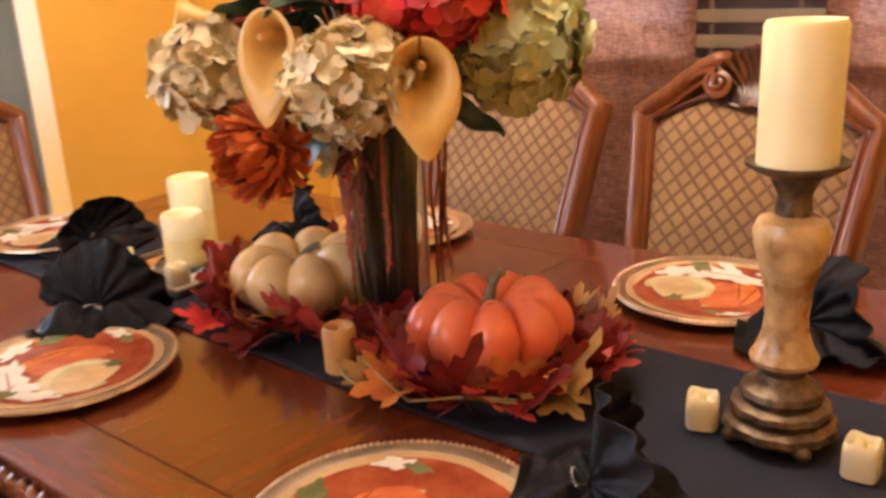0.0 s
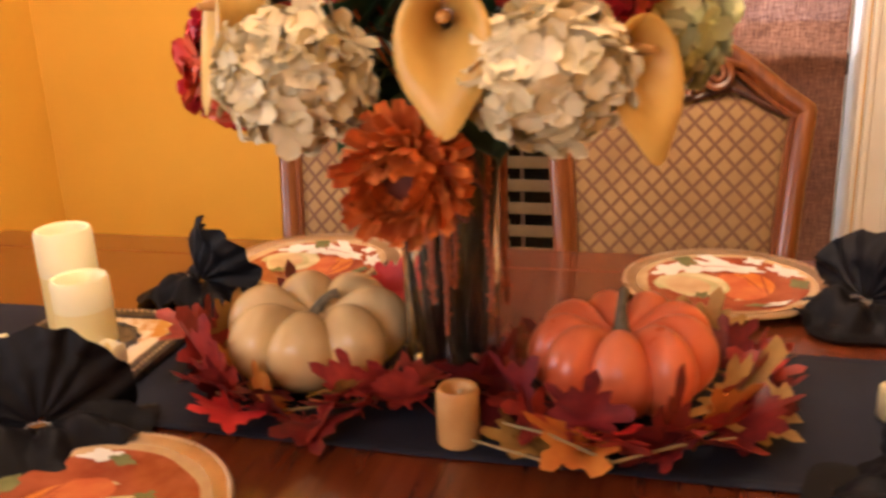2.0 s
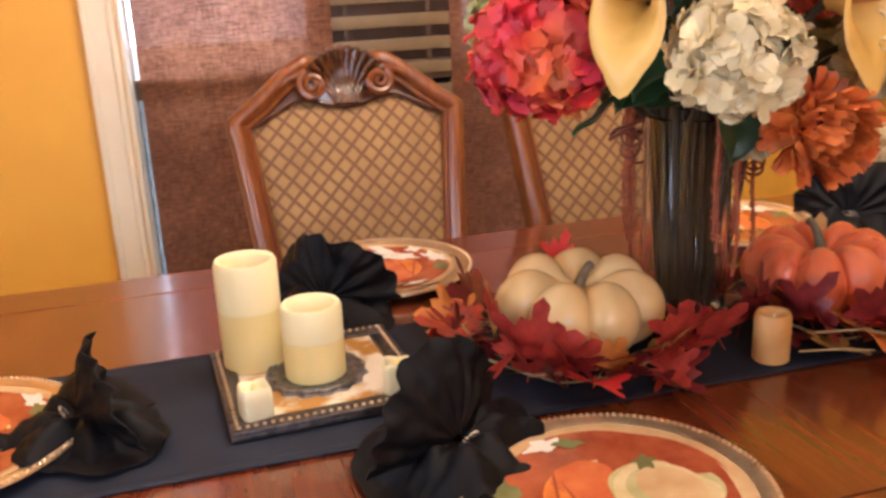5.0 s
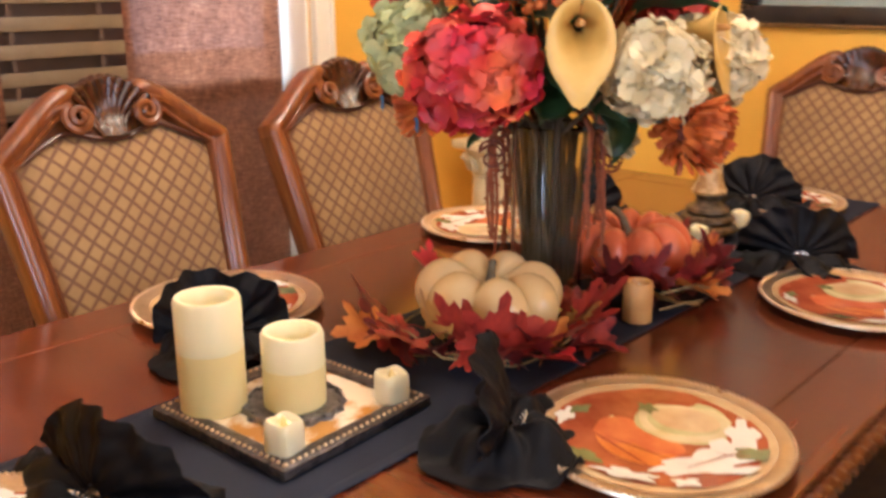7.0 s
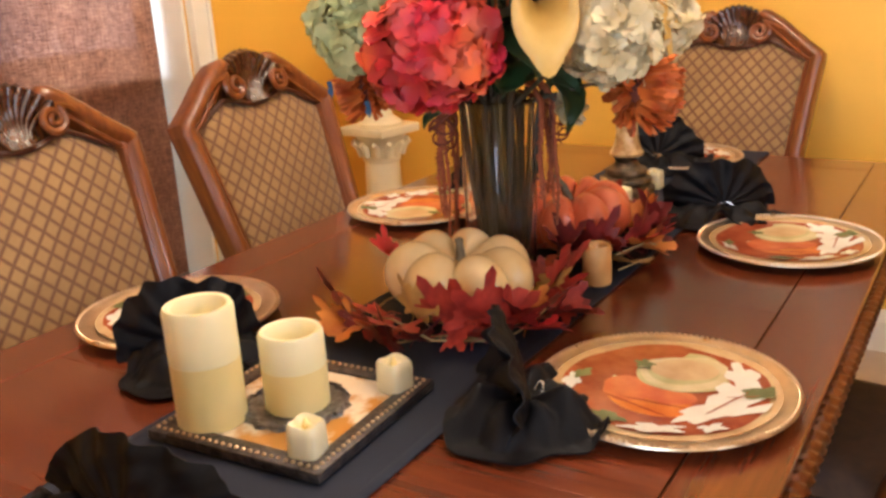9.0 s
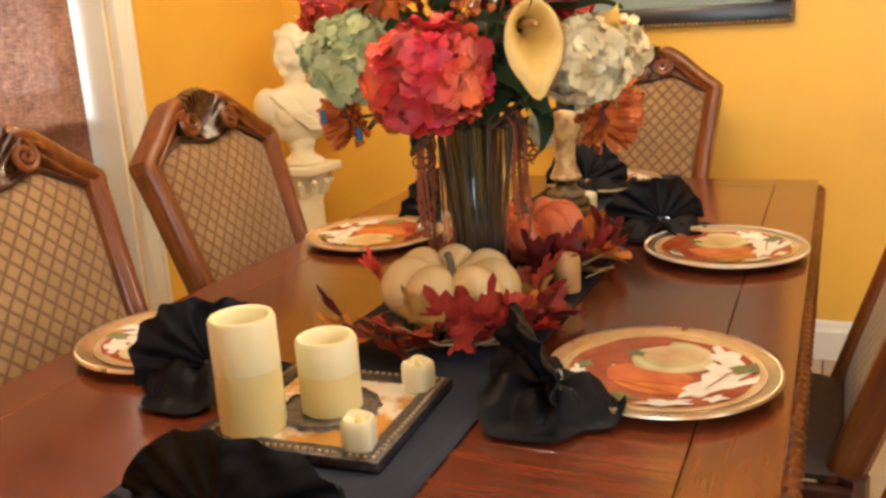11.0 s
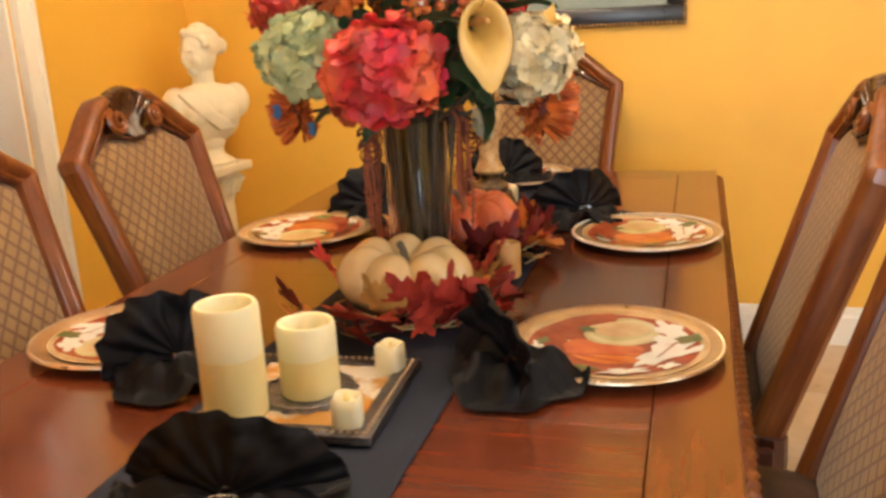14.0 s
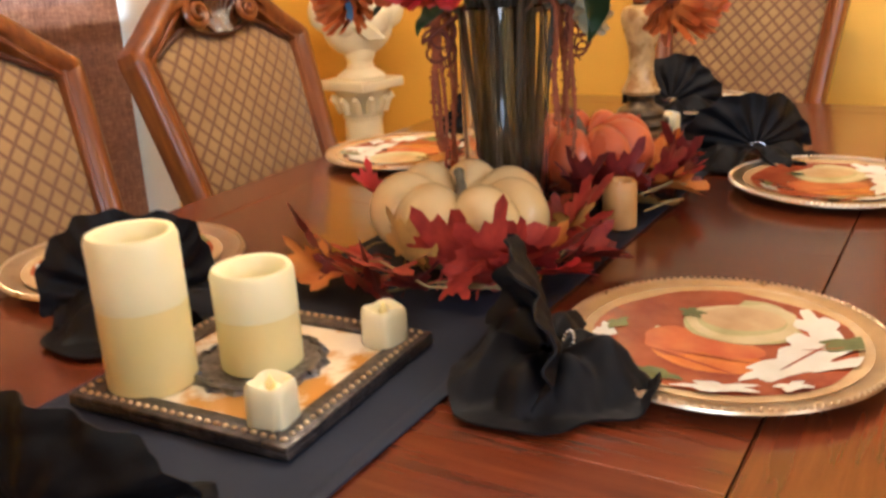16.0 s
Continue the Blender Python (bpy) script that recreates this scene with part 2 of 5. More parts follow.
MUM_CORE = surface("dark_mum_centre", (0.10, 0.02, 0.01), (0.18, 0.04, 0.015), 0.7, scale=60, rel=0.4)
CALLA = surface("golden_calla_spathe", (0.50, 0.285, 0.048), (0.66, 0.42, 0.105), 0.45, scale=13, fine=60, rel=0.08)
SPADIX = surface("ochre_spadix", (0.40, 0.18, 0.04), (0.55, 0.28, 0.06), 0.6, scale=60, fine=400, rel=0.6)
FOLIAGE = surface("dark_green_silk_leaf", (0.012, 0.035, 0.012), (0.03, 0.075, 0.025), 0.42, scale=22, rel=0.15, island=0.25)
STALK = surface("dark_flower_stalk", (0.016, 0.013, 0.008), (0.055, 0.040, 0.020), 0.6, scale=30, rel=0.2, island=0.4)
AMARANTH = surface("rust_amaranth_tassel", (0.20, 0.045, 0.015), (0.36, 0.10, 0.035), 0.75, scale=60, fine=300, rel=0.7)
VINE = surface("straw_vine_wire", (0.28, 0.20, 0.08), (0.42, 0.32, 0.15), 0.7, scale=40)
BLUE_PETAL = surface("small_blue_petal", (0.03, 0.10, 0.22), (0.05, 0.16, 0.32), 0.6, scale=30, rel=0.1)
BLACK_FRAME = surface("black_frame_lacquer", (0.010, 0.008, 0.007), (0.022, 0.017, 0.014), 0.3, scale=18, rel=0.1)
GILT = surface("antique_gilt", (0.20, 0.12, 0.04), (0.42, 0.27, 0.10), 0.35, 0.7, scale=60, rel=0.3)
MAT_BOARD = surface("sage_mat_board", (0.20, 0.25, 0.22), (0.27, 0.32, 0.28), 0.7, scale=5, rel=0.05)
PICTURE = surface("muted_painted_landscape", (0.07, 0.05, 0.03), (0.30, 0.22, 0.12), 0.5, scale=7, rel=0.05)
SLAT = surface("olive_brown_blind_slat", (0.15, 0.105, 0.058), (0.21, 0.155, 0.09), 0.5, scale=8, rel=0.1)
RAIL = surface("dark_sash_rail", (0.075, 0.045, 0.032), (0.11, 0.068, 0.048), 0.5, scale=8)
STRASS = surface("clear_rhinestone", (0.75, 0.75, 0.78), (0.9, 0.9, 0.9), 0.08, 0.8, scale=80, rel=0.3)


def glass_material():
    m, n, l, b = nodes_of("clear_vase_glass")
    b.inputs["Base Color"].default_value = (0.97, 0.98, 0.97, 1)
    b.inputs["Transmission Weight"].default_value, b.inputs["Roughness"].default_value, b.inputs["IOR"].default_value = 1.0, 0.02, 1.46
    return m


def shade_material():
    """Loosely woven window cloth that lets daylight through."""
    m, n, l, b = nodes_of("woven_brown_shade_cloth")
    v = noise_tex(n, l, 60, 4, stretch=(4.6, 1, 0.5))
    h = noise_tex(n, l, 60, 4, stretch=(0.5, 1, 4.6))
    broad = noise_tex(n, l, 6, 3)
    add = n.new("ShaderNodeMath")
    add.operation = "ADD"
    l.new(v.outputs[0], add.inputs[0])
    l.new(h.outputs[0], add.inputs[1])
    add2 = n.new("ShaderNodeMath")
    add2.operation = "MULTIPLY_ADD"
    add2.inputs[1].default_value = 0.5
    l.new(broad.outputs[0], add2.inputs[0])
    l.new(add.outputs[0], add2.inputs[2])
    r = ramp(n, l, add2.outputs[0], [(0.25, (0.110, 0.038, 0.019)), (0.5, (0.200, 0.078, 0.038)), (0.8, (0.37, 0.172, 0.086))])
    r.color_ramp.elements[0].position, r.color_ramp.elements[1].position, r.color_ramp.elements[2].position = 0.5, 0.62, 0.8
    half = n.new("ShaderNodeMath")
    half.operation = "MULTIPLY"
    half.inputs[1].default_value = 0.5
    l.new(add2.outputs[0], half.inputs[0])
    l.new(half.outputs[0], r.inputs[0])
    l.new(r.outputs[0], b.inputs["Base Color"])
    b.inputs["Roughness"].default_value = 0.9
    tr = n.new("ShaderNodeBsdfTranslucent")
    l.new(r.outputs[0], tr.inputs[0])
    mx = n.new("ShaderNodeMixShader")
    mx.inputs[0].default_value = 0.40
    l.new(b.outputs[0], mx.inputs[1])
    l.new(tr.outputs[0], mx.inputs[2])
    gap = n.new("ShaderNodeBsdfTransparent")
    loose = n.new("ShaderNodeMixShader")
    holes = n.new("ShaderNodeMapRange")
    holes.inputs[1].default_value, holes.inputs[2].default_value, holes.inputs[3].default_value, holes.inputs[4].default_value = 0.9, 1.2, 0.003, 0.020
    l.new(add.outputs[0], holes.inputs[0])
    l.new(holes.outputs[0], loose.inputs[0])
    l.new(mx.outputs[0], loose.inputs[1])
    l.new(gap.outputs[0], loose.inputs[2])
    l.new(loose.outputs[0], n["Material Output"].inputs[0])
    bump(n, l, b, add.outputs[0], 0.4)
    return m


def glow_material(name, colour, strength):
    m, n, l, b = nodes_of(name)
    b.inputs["Base Color"].default_value = (0, 0, 0, 1)
    b.inputs["Emission Color"].default_value, b.inputs["Emission Strength"].default_value = (*colour, 1), strength
    return m




def screen_material():
    """Fine dark mesh added to dim the lower window: half of the light passes."""
    m, n, l, b = nodes_of("dark_dimming_screen")
    b.inputs["Base Color"].default_value, b.inputs["Roughness"].default_value = (0.02, 0.02, 0.02, 1), 0.8
    t = n.new("ShaderNodeBsdfTransparent")
    mx = n.new("ShaderNodeMixShader")
    mx.inputs[0].default_value = 0.42
    l.new(b.outputs[0], mx.inputs[1])
    l.new(t.outputs[0], mx.inputs[2])
    l.new(mx.outputs[0], n["Material Output"].inputs[0])
    return m


GLASS, SHADE, SCREEN = glass_material(), shade_material(), screen_material()
SKY_GLOW = glow_material("bright_sky_outside", (0.93, 0.97, 1.0), 5.5)
YARD_GLOW = glow_material("shaded_yard_outside", (0.50, 0.55, 0.52), 2.6)


# building helpers
def part(name, bm, material, parent=None, label="", smooth=True, kind=""):
    me = bpy.data.meshes.new(name)
    bmesh.ops.recalc_face_normals(bm, faces=bm.faces)
    bm.to_mesh(me)
    bm.free()
    me.materials.append(material)
    if smooth:
        me.polygons.foreach_set("use_smooth", [True] * len(me.polygons))
        me.set_sharp_from_angle(angle=radians(38))
    ob = new(name, me)
    ob.parent = parent
    return tagged(ob, label=label, kind=kind)


def twin(name, source, parent, m):
    """Another piece on the same mesh."""
    ob = new(name, source.data)
    ob.parent = parent
    ob.matrix_basis = m
    return ob


def thing(name, label, category, m=None, group="", kind=""):
    ob = new(name)
    ob.empty_display_size = 0.05
    if m is not None:
        ob.matrix_basis = m
    return tagged(ob, label, category, group, kind)


def box(bm, c, s, bevel=0.0, m=None):
    mat = Matrix.Translation(c) @ Matrix.Diagonal((*s, 1))
    if m is not None:
        mat = m @ mat
    got = bmesh.ops.create_cube(bm, size=1, matrix=mat)
    if bevel:
        edges = {e for v in got["verts"] for e in v.link_edges}
        bmesh.ops.bevel(bm, geom=list(edges), offset=bevel, segments=2, profile=0.5, affect="EDGES")
    return bm


def lathe(bm, prof, n=32, m=None, wob=None):
    """Turns a profile of (radius, height) round z."""
    m = m or Matrix()
    rings = []
    for r, z in prof:
        if r < 1e-5:
            rings.append([bm.verts.new(m @ Vector((0, 0, z)))])
            continue
        ring = []
        for k in range(n):
            a = 2 * math.pi * k / n
            rr = r * (wob(a, z) if wob else 1)
            ring.append(bm.verts.new(m @ Vector((rr * math.cos(a), rr * math.sin(a), z))))
        rings.append(ring)
    for a, b in zip(rings, rings[1:]):
        if len(a) == 1 and len(b) == 1:
            continue
        for k in range(n):
            j = (k + 1) % n
            if len(a) == 1:
                bm.faces.new((a[0], b[k], b[j]))
            elif len(b) == 1:
                bm.faces.new((a[k], a[j], b[0]))
            else:
                bm.faces.new((a[k], a[j], b[j], b[k]))
    return bm


def tube(bm, pts, radii, n=8, m=None, flat=1.0):
    """A tapered tube along points, capped."""
    m = m or Matrix()
    pts = [Vector(p) for p in pts]
    if isinstance(radii, (int, float)):
        radii = [radii] * len(pts)
    rings, side = [], None
    for k, p in enumerate(pts):
        d = (pts[min(k + 1, len(pts) - 1)] - pts[max(k - 1, 0)]).normalized()
        if side is None:
            side = d.orthogonal().normalized()
        side = (side - d * side.dot(d)).normalized()
        up = d.cross(side)
        rings.append([bm.verts.new(m @ (p + radii[k] * (side * math.cos(2 * math.pi * j / n) + flat * up * math.sin(2 * math.pi * j / n)))) for j in range(n)])
    for a, b in zip(rings, rings[1:]):
        for k in range(n):
            j = (k + 1) % n
            bm.faces.new((a[k], a[j], b[j], b[k]))
    bm.faces.new(rings[0][::-1])
    bm.faces.new(rings[-1])
    return bm


def sheet(bm, fn, nu, nv, thick=0.0, m=None):
    """A surface fn(u, v) with u, v from 0 to 1; with thickness it is closed all round."""
    m = m or Matrix()
    P = [[Vector(fn(i / nu, j / nv)) for j in range(nv + 1)] for i in range(nu + 1)]
    front = [[bm.verts.new(m @ p) for p in row] for row in P]
    for i in range(nu):
        for j in range(nv):
            bm.faces.new((front[i][j], front[i + 1][j], front[i + 1][j + 1], front[i][j + 1]))
    if thick:
        back = []
        for i in range(nu + 1):
            row = []
            for j in range(nv + 1):
                a = P[min(i + 1, nu)][j] - P[max(i - 1, 0)][j]
                b = P[i][min(j + 1, nv)] - P[i][max(j - 1, 0)]
                nn = a.cross(b)
                nn = nn.normalized() if nn.length > 1e-12 else Vector((0, 0, 1))
                row.append(bm.verts.new(m @ (P[i][j] - nn * thick)))
            back.append(row)
        for i in range(nu):
            for j in range(nv):
                bm.faces.new((back[i][j], back[i][j + 1], back[i + 1][j + 1], back[i + 1][j]))
        for i in range(nu):
            bm.faces.new((front[i][0], back[i][0], back[i + 1][0], front[i + 1][0]))
            bm.faces.new((front[i][nv], front[i + 1][nv], back[i + 1][nv], back[i][nv]))
        for j in range(nv):
            bm.faces.new((front[0][j], front[0][j + 1], back[0][j + 1], back[0][j]))
            bm.faces.new((front[nu][j], back[nu][j], back[nu][j + 1], front[nu][j + 1]))
    return bm


def sweep(bm, path, prof, closed=False, sizes=None):
    """A profile of (sideways, depth) swept along a path in the x z plane; depth runs along y; sizes scale its rings."""
    n, rings = len(path), []
    for k in range(n):
        a = Vector(path[(k - 1) % n if closed else max(k - 1, 0)])
        b = Vector(path[(k + 1) % n if closed else min(k + 1, n - 1)])
        d = (b - a).normalized()
        nrm = Vector((-d.y, d.x))
        p = Vector(path[k])
        g = sizes[k] if sizes else 1.0
        rings.append([bm.verts.new((p.x + nrm.x * s * g, dd * g, p.y + nrm.y * s * g)) for s, dd in prof])
    q = len(prof)
    for k in range(n if closed else n - 1):
        a, b = rings[k], rings[(k + 1) % n]
        for j in range(q):
            bm.faces.new((a[j], a[(j + 1) % q], b[(j + 1) % q], b[j]))
    if not closed:
        bm.faces.new(rings[0][::-1])
        bm.faces.new(rings[-1])
    return bm


def smooth_path(pts, steps=6):
    """A Catmull-Rom line through 2D points."""
    out = []
    for k in range(len(pts) - 1):
        p0, p1, p2, p3 = (Vector(pts[max(0, min(len(pts) - 1, k + o))]) for o in (-1, 0, 1, 2))
        for s in range(steps):
            t = s / steps
            out.append(0.5 * ((2 * p1) + (p2 - p0) * t + (2 * p0 - 5 * p1 + 4 * p2 - p3) * t * t + (3 * p1 - p0 - 3 * p2 + p3) * t ** 3))
    out.append(Vector(pts[-1]))
    return out


BM = bmesh.new

# room
X0, X1, Y0, Y1, H, WT = -1.71, 1.83, -2.4, 1.545, 2.65, 0.24
WIN_L, WIN_R, WIN_B, WIN_T = -0.78, 0.805, 0.28, 2.15


def setting(name, bm, material, label, smooth=False):
    ob = part(name, bm, material, None, label, smooth)
    return tagged(ob, category=name.split("_")[0], kind="structure")


b = BM()
box(b, ((X0 + WIN_L) / 2 - 0.07, Y1 + WT / 2, H / 2), (WIN_L - X0 + 0.14, WT, H))
box(b, ((X1 + WIN_R) / 2 + 0.07, Y1 + WT / 2, H / 2), (X1 - WIN_R + 0.14, WT, H))
box(b, ((WIN_L + WIN_R) / 2, Y1 + WT / 2, WIN_B / 2), (WIN_R - WIN_L, WT, WIN_B))
box(b, ((WIN_L + WIN_R) / 2, Y1 + WT / 2, (WIN_T + H) / 2), (WIN_R - WIN_L, WT, H - WIN_T))
setting("wall_north", b, WALL, "golden yellow painted wall round a wide window")
setting("wall_east", box(BM(), (X1 + 0.07, (Y0 + Y1) / 2, H / 2), (0.14, Y1 - Y0, H)), WALL, "golden yellow painted end wall with a framed picture")
def holed(c, size, axis, lo, hi, z0, z1):
    """A wall along axis 0 or 1 with one rectangular window opening."""
    bm = BM()
    a0, a1 = c[axis] - size[axis] / 2, c[axis] + size[axis] / 2

    def put(p, q, r, s):
        cc, ss = list(c), list(size)
        cc[axis], ss[axis], cc[2], ss[2] = (p + q) / 2, q - p, (r + s) / 2, s - r
        box(bm, cc, ss)
    put(a0, lo, 0, H), put(hi, a1, 0, H), put(lo, hi, 0, z0), put(lo, hi, z1, H)
    return bm


setting("wall_south", holed((-1.5, Y0 - 0.07, H / 2), (7.0, 0.14, H), 0, -1.45, 0.25, 1.0, 2.2), WALL, "golden yellow painted wall with a window")
b = BM()
box(b, (X0 - 0.07, (0.42 + Y1) / 2, H / 2), (0.14, Y1 - 0.42, H))
box(b, (X0 - 0.07, (0.42 + Y0) / 2, (2.3 + H) / 2), (0.14, 0.42 - Y0, H - 2.3))
setting("wall_west", b, WALL, "golden yellow wall beside a wide open passage")
b = holed((-5.07, -0.3, H / 2), (0.14, 5.0, H), 1, -2.05, 0.25, 0.6, 2.3)
box(b, (-3.4, 2.0, H / 2), (3.2, 0.14, H))
setting("wall_next_room", b, GREY_WALL, "blue-grey painted wall of the next room")
setting("ceiling", box(BM(), (-1.6, -0.3, H + 0.05), (7.2, 5.2, 0.1)), CEIL, "white painted ceiling")
floor = setting("floor", box(BM(), (-1.6, -0.3, -0.06), (7.2, 5.2, 0.1)), GROUT, "beige ceramic tile floor with grey joints")

BASE_PROF = [(0, 0), (0.018, 0), (0.018, 0.105), (0.012, 0.118), (0.010, 0.135), (0.004, 0.145), (0, 0.145)]


def board_run(name, p, q, inward):
    bm = BM()
    ends = []
    for e in (p, q):
        ends.append([bm.verts.new((e[0] + inward[0] * d, e[1] + inward[1] * d, z)) for d, z in BASE_PROF])
    k = len(BASE_PROF)
    for j in range(k):
        bm.faces.new((ends[0][j], ends[0][(j + 1) % k], ends[1][(j + 1) % k], ends[1][j]))
    bm.faces.new(ends[0])
    bm.faces.new(ends[1][::-1])
    return tagged(part(name, bm, TRIM, None, "white painted moulded baseboard", False), category="baseboard", kind="structure")


board_run("baseboard_east", (X1, Y0), (X1, Y1), (-1, 0))
board_run("baseboard_north_1", (X0, Y1), (X1 - 0.02, Y1), (0, -1))
board_run("baseboard_south", (X0, Y0), (X1 - 0.02, Y0), (0, 1))
board_run("baseboard_west", (X0, 0.42), (X0, Y1 - 0.02), (1, 0))

# wide window with blinds and cloth shades
window = thing("window_1", "wide cream-trimmed window with woven shades and blinds", "window", kind="structure")
for nm, x in (("left", WIN_L), ("right", WIN_R)):
    s = -1 if nm == "left" else 1
    bm = BM()
    box(bm, (x + s * 0.045, Y1 - 0.012, 1.2), (0.086, 0.024, 2.1), 0.004)
    box(bm, (x + s * 0.079, Y1 - 0.016, 1.2), (0.020, 0.032, 2.1), 0.005)
    box(bm, (x + s * 0.012, Y1 - 0.017, 1.2), (0.018, 0.034, 2.1), 0.005)
    part("casing", bm, TRIM, window)
    part("jamb", box(BM(), (x - s * 0.006, Y1 + 0.11, 1.2), (0.012, 0.216, 1.86), 0.002), TRIM, window)
part("head_casing", box(BM(), (0.01, Y1 - 0.02, 2.21), (1.77, 0.04, 0.11), 0.005), TRIM, window)
part("window_sill", box(BM(), (0.01, Y1 + 0.07, WIN_B + 0.012), (1.75, 0.26, 0.026), 0.006), TRIM, window)
part("meeting_rail", box(BM(), (0.01, Y1 + 0.140, 0.993), (1.545, 0.022, 0.060), 0.004), RAIL, window, "dark window rail")
# unseen screen, added so that less light reaches the shades' lower half
part("dimming_screen", box(BM(), (0.01, Y1 + 0.172, 0.63), (1.54, 0.003, 0.66)), SCREEN, window, "unseen dark screen added over the lower sash to dim it", False)
for x in (-0.765, 0.790):
    part("sash_stile", box(BM(), (x, Y1 + 0.205, 1.2), (0.02, 0.03, 1.8), 0.003), TRIM, window)
part("mullion", box(BM(), (0.012, Y1 + 0.20, 1.2), (0.50, 0.03, 1.84), 0.004), RAIL, window, "dark centre mullion")
pane = part("pane", box(BM(), (0.0125, Y1 + 0.228, 1.2), (1.57, 0.005, 1.84)), GLASS, window)
pane.visible_shadow = False

blind = thing("window_blind", "olive brown horizontal slat blind in the window", "blind")
slat0 = None
for k in range(25):
    z = 0.34 + 0.0735 * k
    m = Matrix.Translation((0.012, Y1 + 0.120, z))
    if slat0 is None:
        slat0 = part("slat", box(BM(), (0, 0, 0), (0.372, 0.004, 0.037), 0.001), SLAT, blind)
        slat0.matrix_basis = m
    else:
        twin("slat", slat0, blind, m)
for x, w in ((-0.462, 0.568), (0.478, 0.545)):
    side0 = None
    for k in range(9):
        m = Matrix.Translation((x, Y1 + 0.1605, 0.345 + 0.0735 * k))
        if side0 is None:
            side0 = part("slat", box(BM(), (0, 0, 0), (w, 0.004, 0.040), 0.001), SLAT, blind)
            side0.matrix_basis = m
        else:
            twin("slat", side0, blind, m)
for x in (-0.13, 0.13):
    part("ladder_tape", box(BM(), (x, Y1 + 0.125, 1.22), (0.012, 0.002, 1.82)), RAIL, blind)


def shade(x0, x1, name_label):
    th = thing("cloth_shade", name_label, "shade", group="woven window shades")

    def cloth(u, v):
        x = x0 + (x1 - x0) * u
        z = 0.33 + 1.80 * v
        return (x, Y1 + 0.118 + 0.004 * math.sin(9 * u + 2 * v) + 0.003 * math.sin(23 * u + 5 * v), z)
    part("cloth", sheet(BM(), cloth, 40, 30), SHADE, th)
    bm = BM()
    tube(bm, [(x0, Y1 + 0.118, 0.335), (x1, Y1 + 0.118, 0.335)], 0.008, 8)
    part("hem_bar", bm, RAIL, th)
    bm = BM()
    tube(bm, [(x0, Y1 + 0.118, 2.125), (x1, Y1 + 0.118, 2.125)], 0.018, 10)
    part("roller", bm, RAIL, th)


shade(-0.745, -0.175, "brown woven cloth shade, backlit, hanging next to blind slats")
shade(0.200, 0.774, "brown woven cloth shade, backlit, beside the blind slats")

back = part("backdrop_sky", box(BM(), (0, 3.2, 2.35), (7, 0.02, 2.7)), SKY_GLOW, None, "bright pale sky outside the window", False)
tagged(back, category="sky", kind="structure")
back = part("backdrop_yard", box(BM(), (0, 3.15, 0.45), (7, 0.02, 1.1)), YARD_GLOW, None, "shaded yard outside the window", False)
tagged(back, category="yard", kind="structure")

# dining table
TX0, TX1, TY0, TY1, TZ = -1.165, 1.29, -0.555, 0.64, 0.76
table = thing("dining_table", "long polished cherry dining table with carved rope edge", "table")
BW = 0.115
part("border_board", box(BM(), ((TX0 + TX1) / 2, TY0 + BW / 2, TZ - 0.016), (TX1 - TX0, BW - 0.0012, 0.032), 0.003), TABLE_X, table, smooth=False)
part("border_board", box(BM(), ((TX0 + TX1) / 2, TY1 - BW / 2, TZ - 0.016), (TX1 - TX0, BW - 0.0012, 0.032), 0.003), TABLE_X, table, smooth=False)
part("border_board", box(BM(), (TX0 + BW / 2, (TY0 + TY1) / 2, TZ - 0.016), (BW - 0.0012, TY1 - TY0 - 2 * BW - 0.0012, 0.032), 0.002), TABLE_Y, table, smooth=False)
part("border_board", box(BM(), (TX1 - BW / 2, (TY0 + TY1) / 2, TZ - 0.016), (BW - 0.0012, TY1 - TY0 - 2 * BW - 0.0012, 0.032), 0.002), TABLE_Y, table, smooth=False)
cuts = [TX0 + BW, -0.52, 0.10, 0.72, TX1 - BW]
for a, c in zip(cuts, cuts[1:]):
    part("table_leaf", box(BM(), ((a + c) / 2, (TY0 + TY1) / 2, TZ - 0.0162), (c - a - 0.0008, TY1 - TY0 - 2 * BW - 0.0012, 0.032), 0.0004), TABLE_Y, table, smooth=False)
part("under_frame", box(BM(), ((TX0 + TX1) / 2, (TY0 + TY1) / 2, TZ - 0.045), (TX1 - TX0 - 0.03, TY1 - TY0 - 0.03, 0.022), 0.004), DARK_WOOD, table)


def rope_edge(p, q):
    """A carved rope bead along one edge of the top."""
    bm = BM()
    p, q = Vector(p), Vector(q)
    d = (q - p)
    L = d.length
    d.normalize()
    side = Vector((-d.y, d.x, 0))
    steps, n = int(L / 0.0045), 8
    rings = []
    for k in range(steps + 1):
        c = p + d * (L * k / steps)
        ring = []
        for j in range(n):
            a = 2 * math.pi * j / n
            r = 0.0135 + 0.0035 * math.cos(2 * a - 2 * math.pi * k * L / steps / 0.026)
            ring.append(bm.verts.new(c + side * (r * math.cos(a)) + Vector((0, 0, r * math.sin(a)))))
        rings.append(ring)
    for a, b in zip(rings, rings[1:]):
        for j in range(n):
            bm.faces.new((a[j], a[(j + 1) % n], b[(j + 1) % n], b[j]))
    bm.faces.new(rings[0][::-1])
    bm.faces.new(rings[-1])
    part("rope_moulding", bm, CHAIR_WOOD, table)


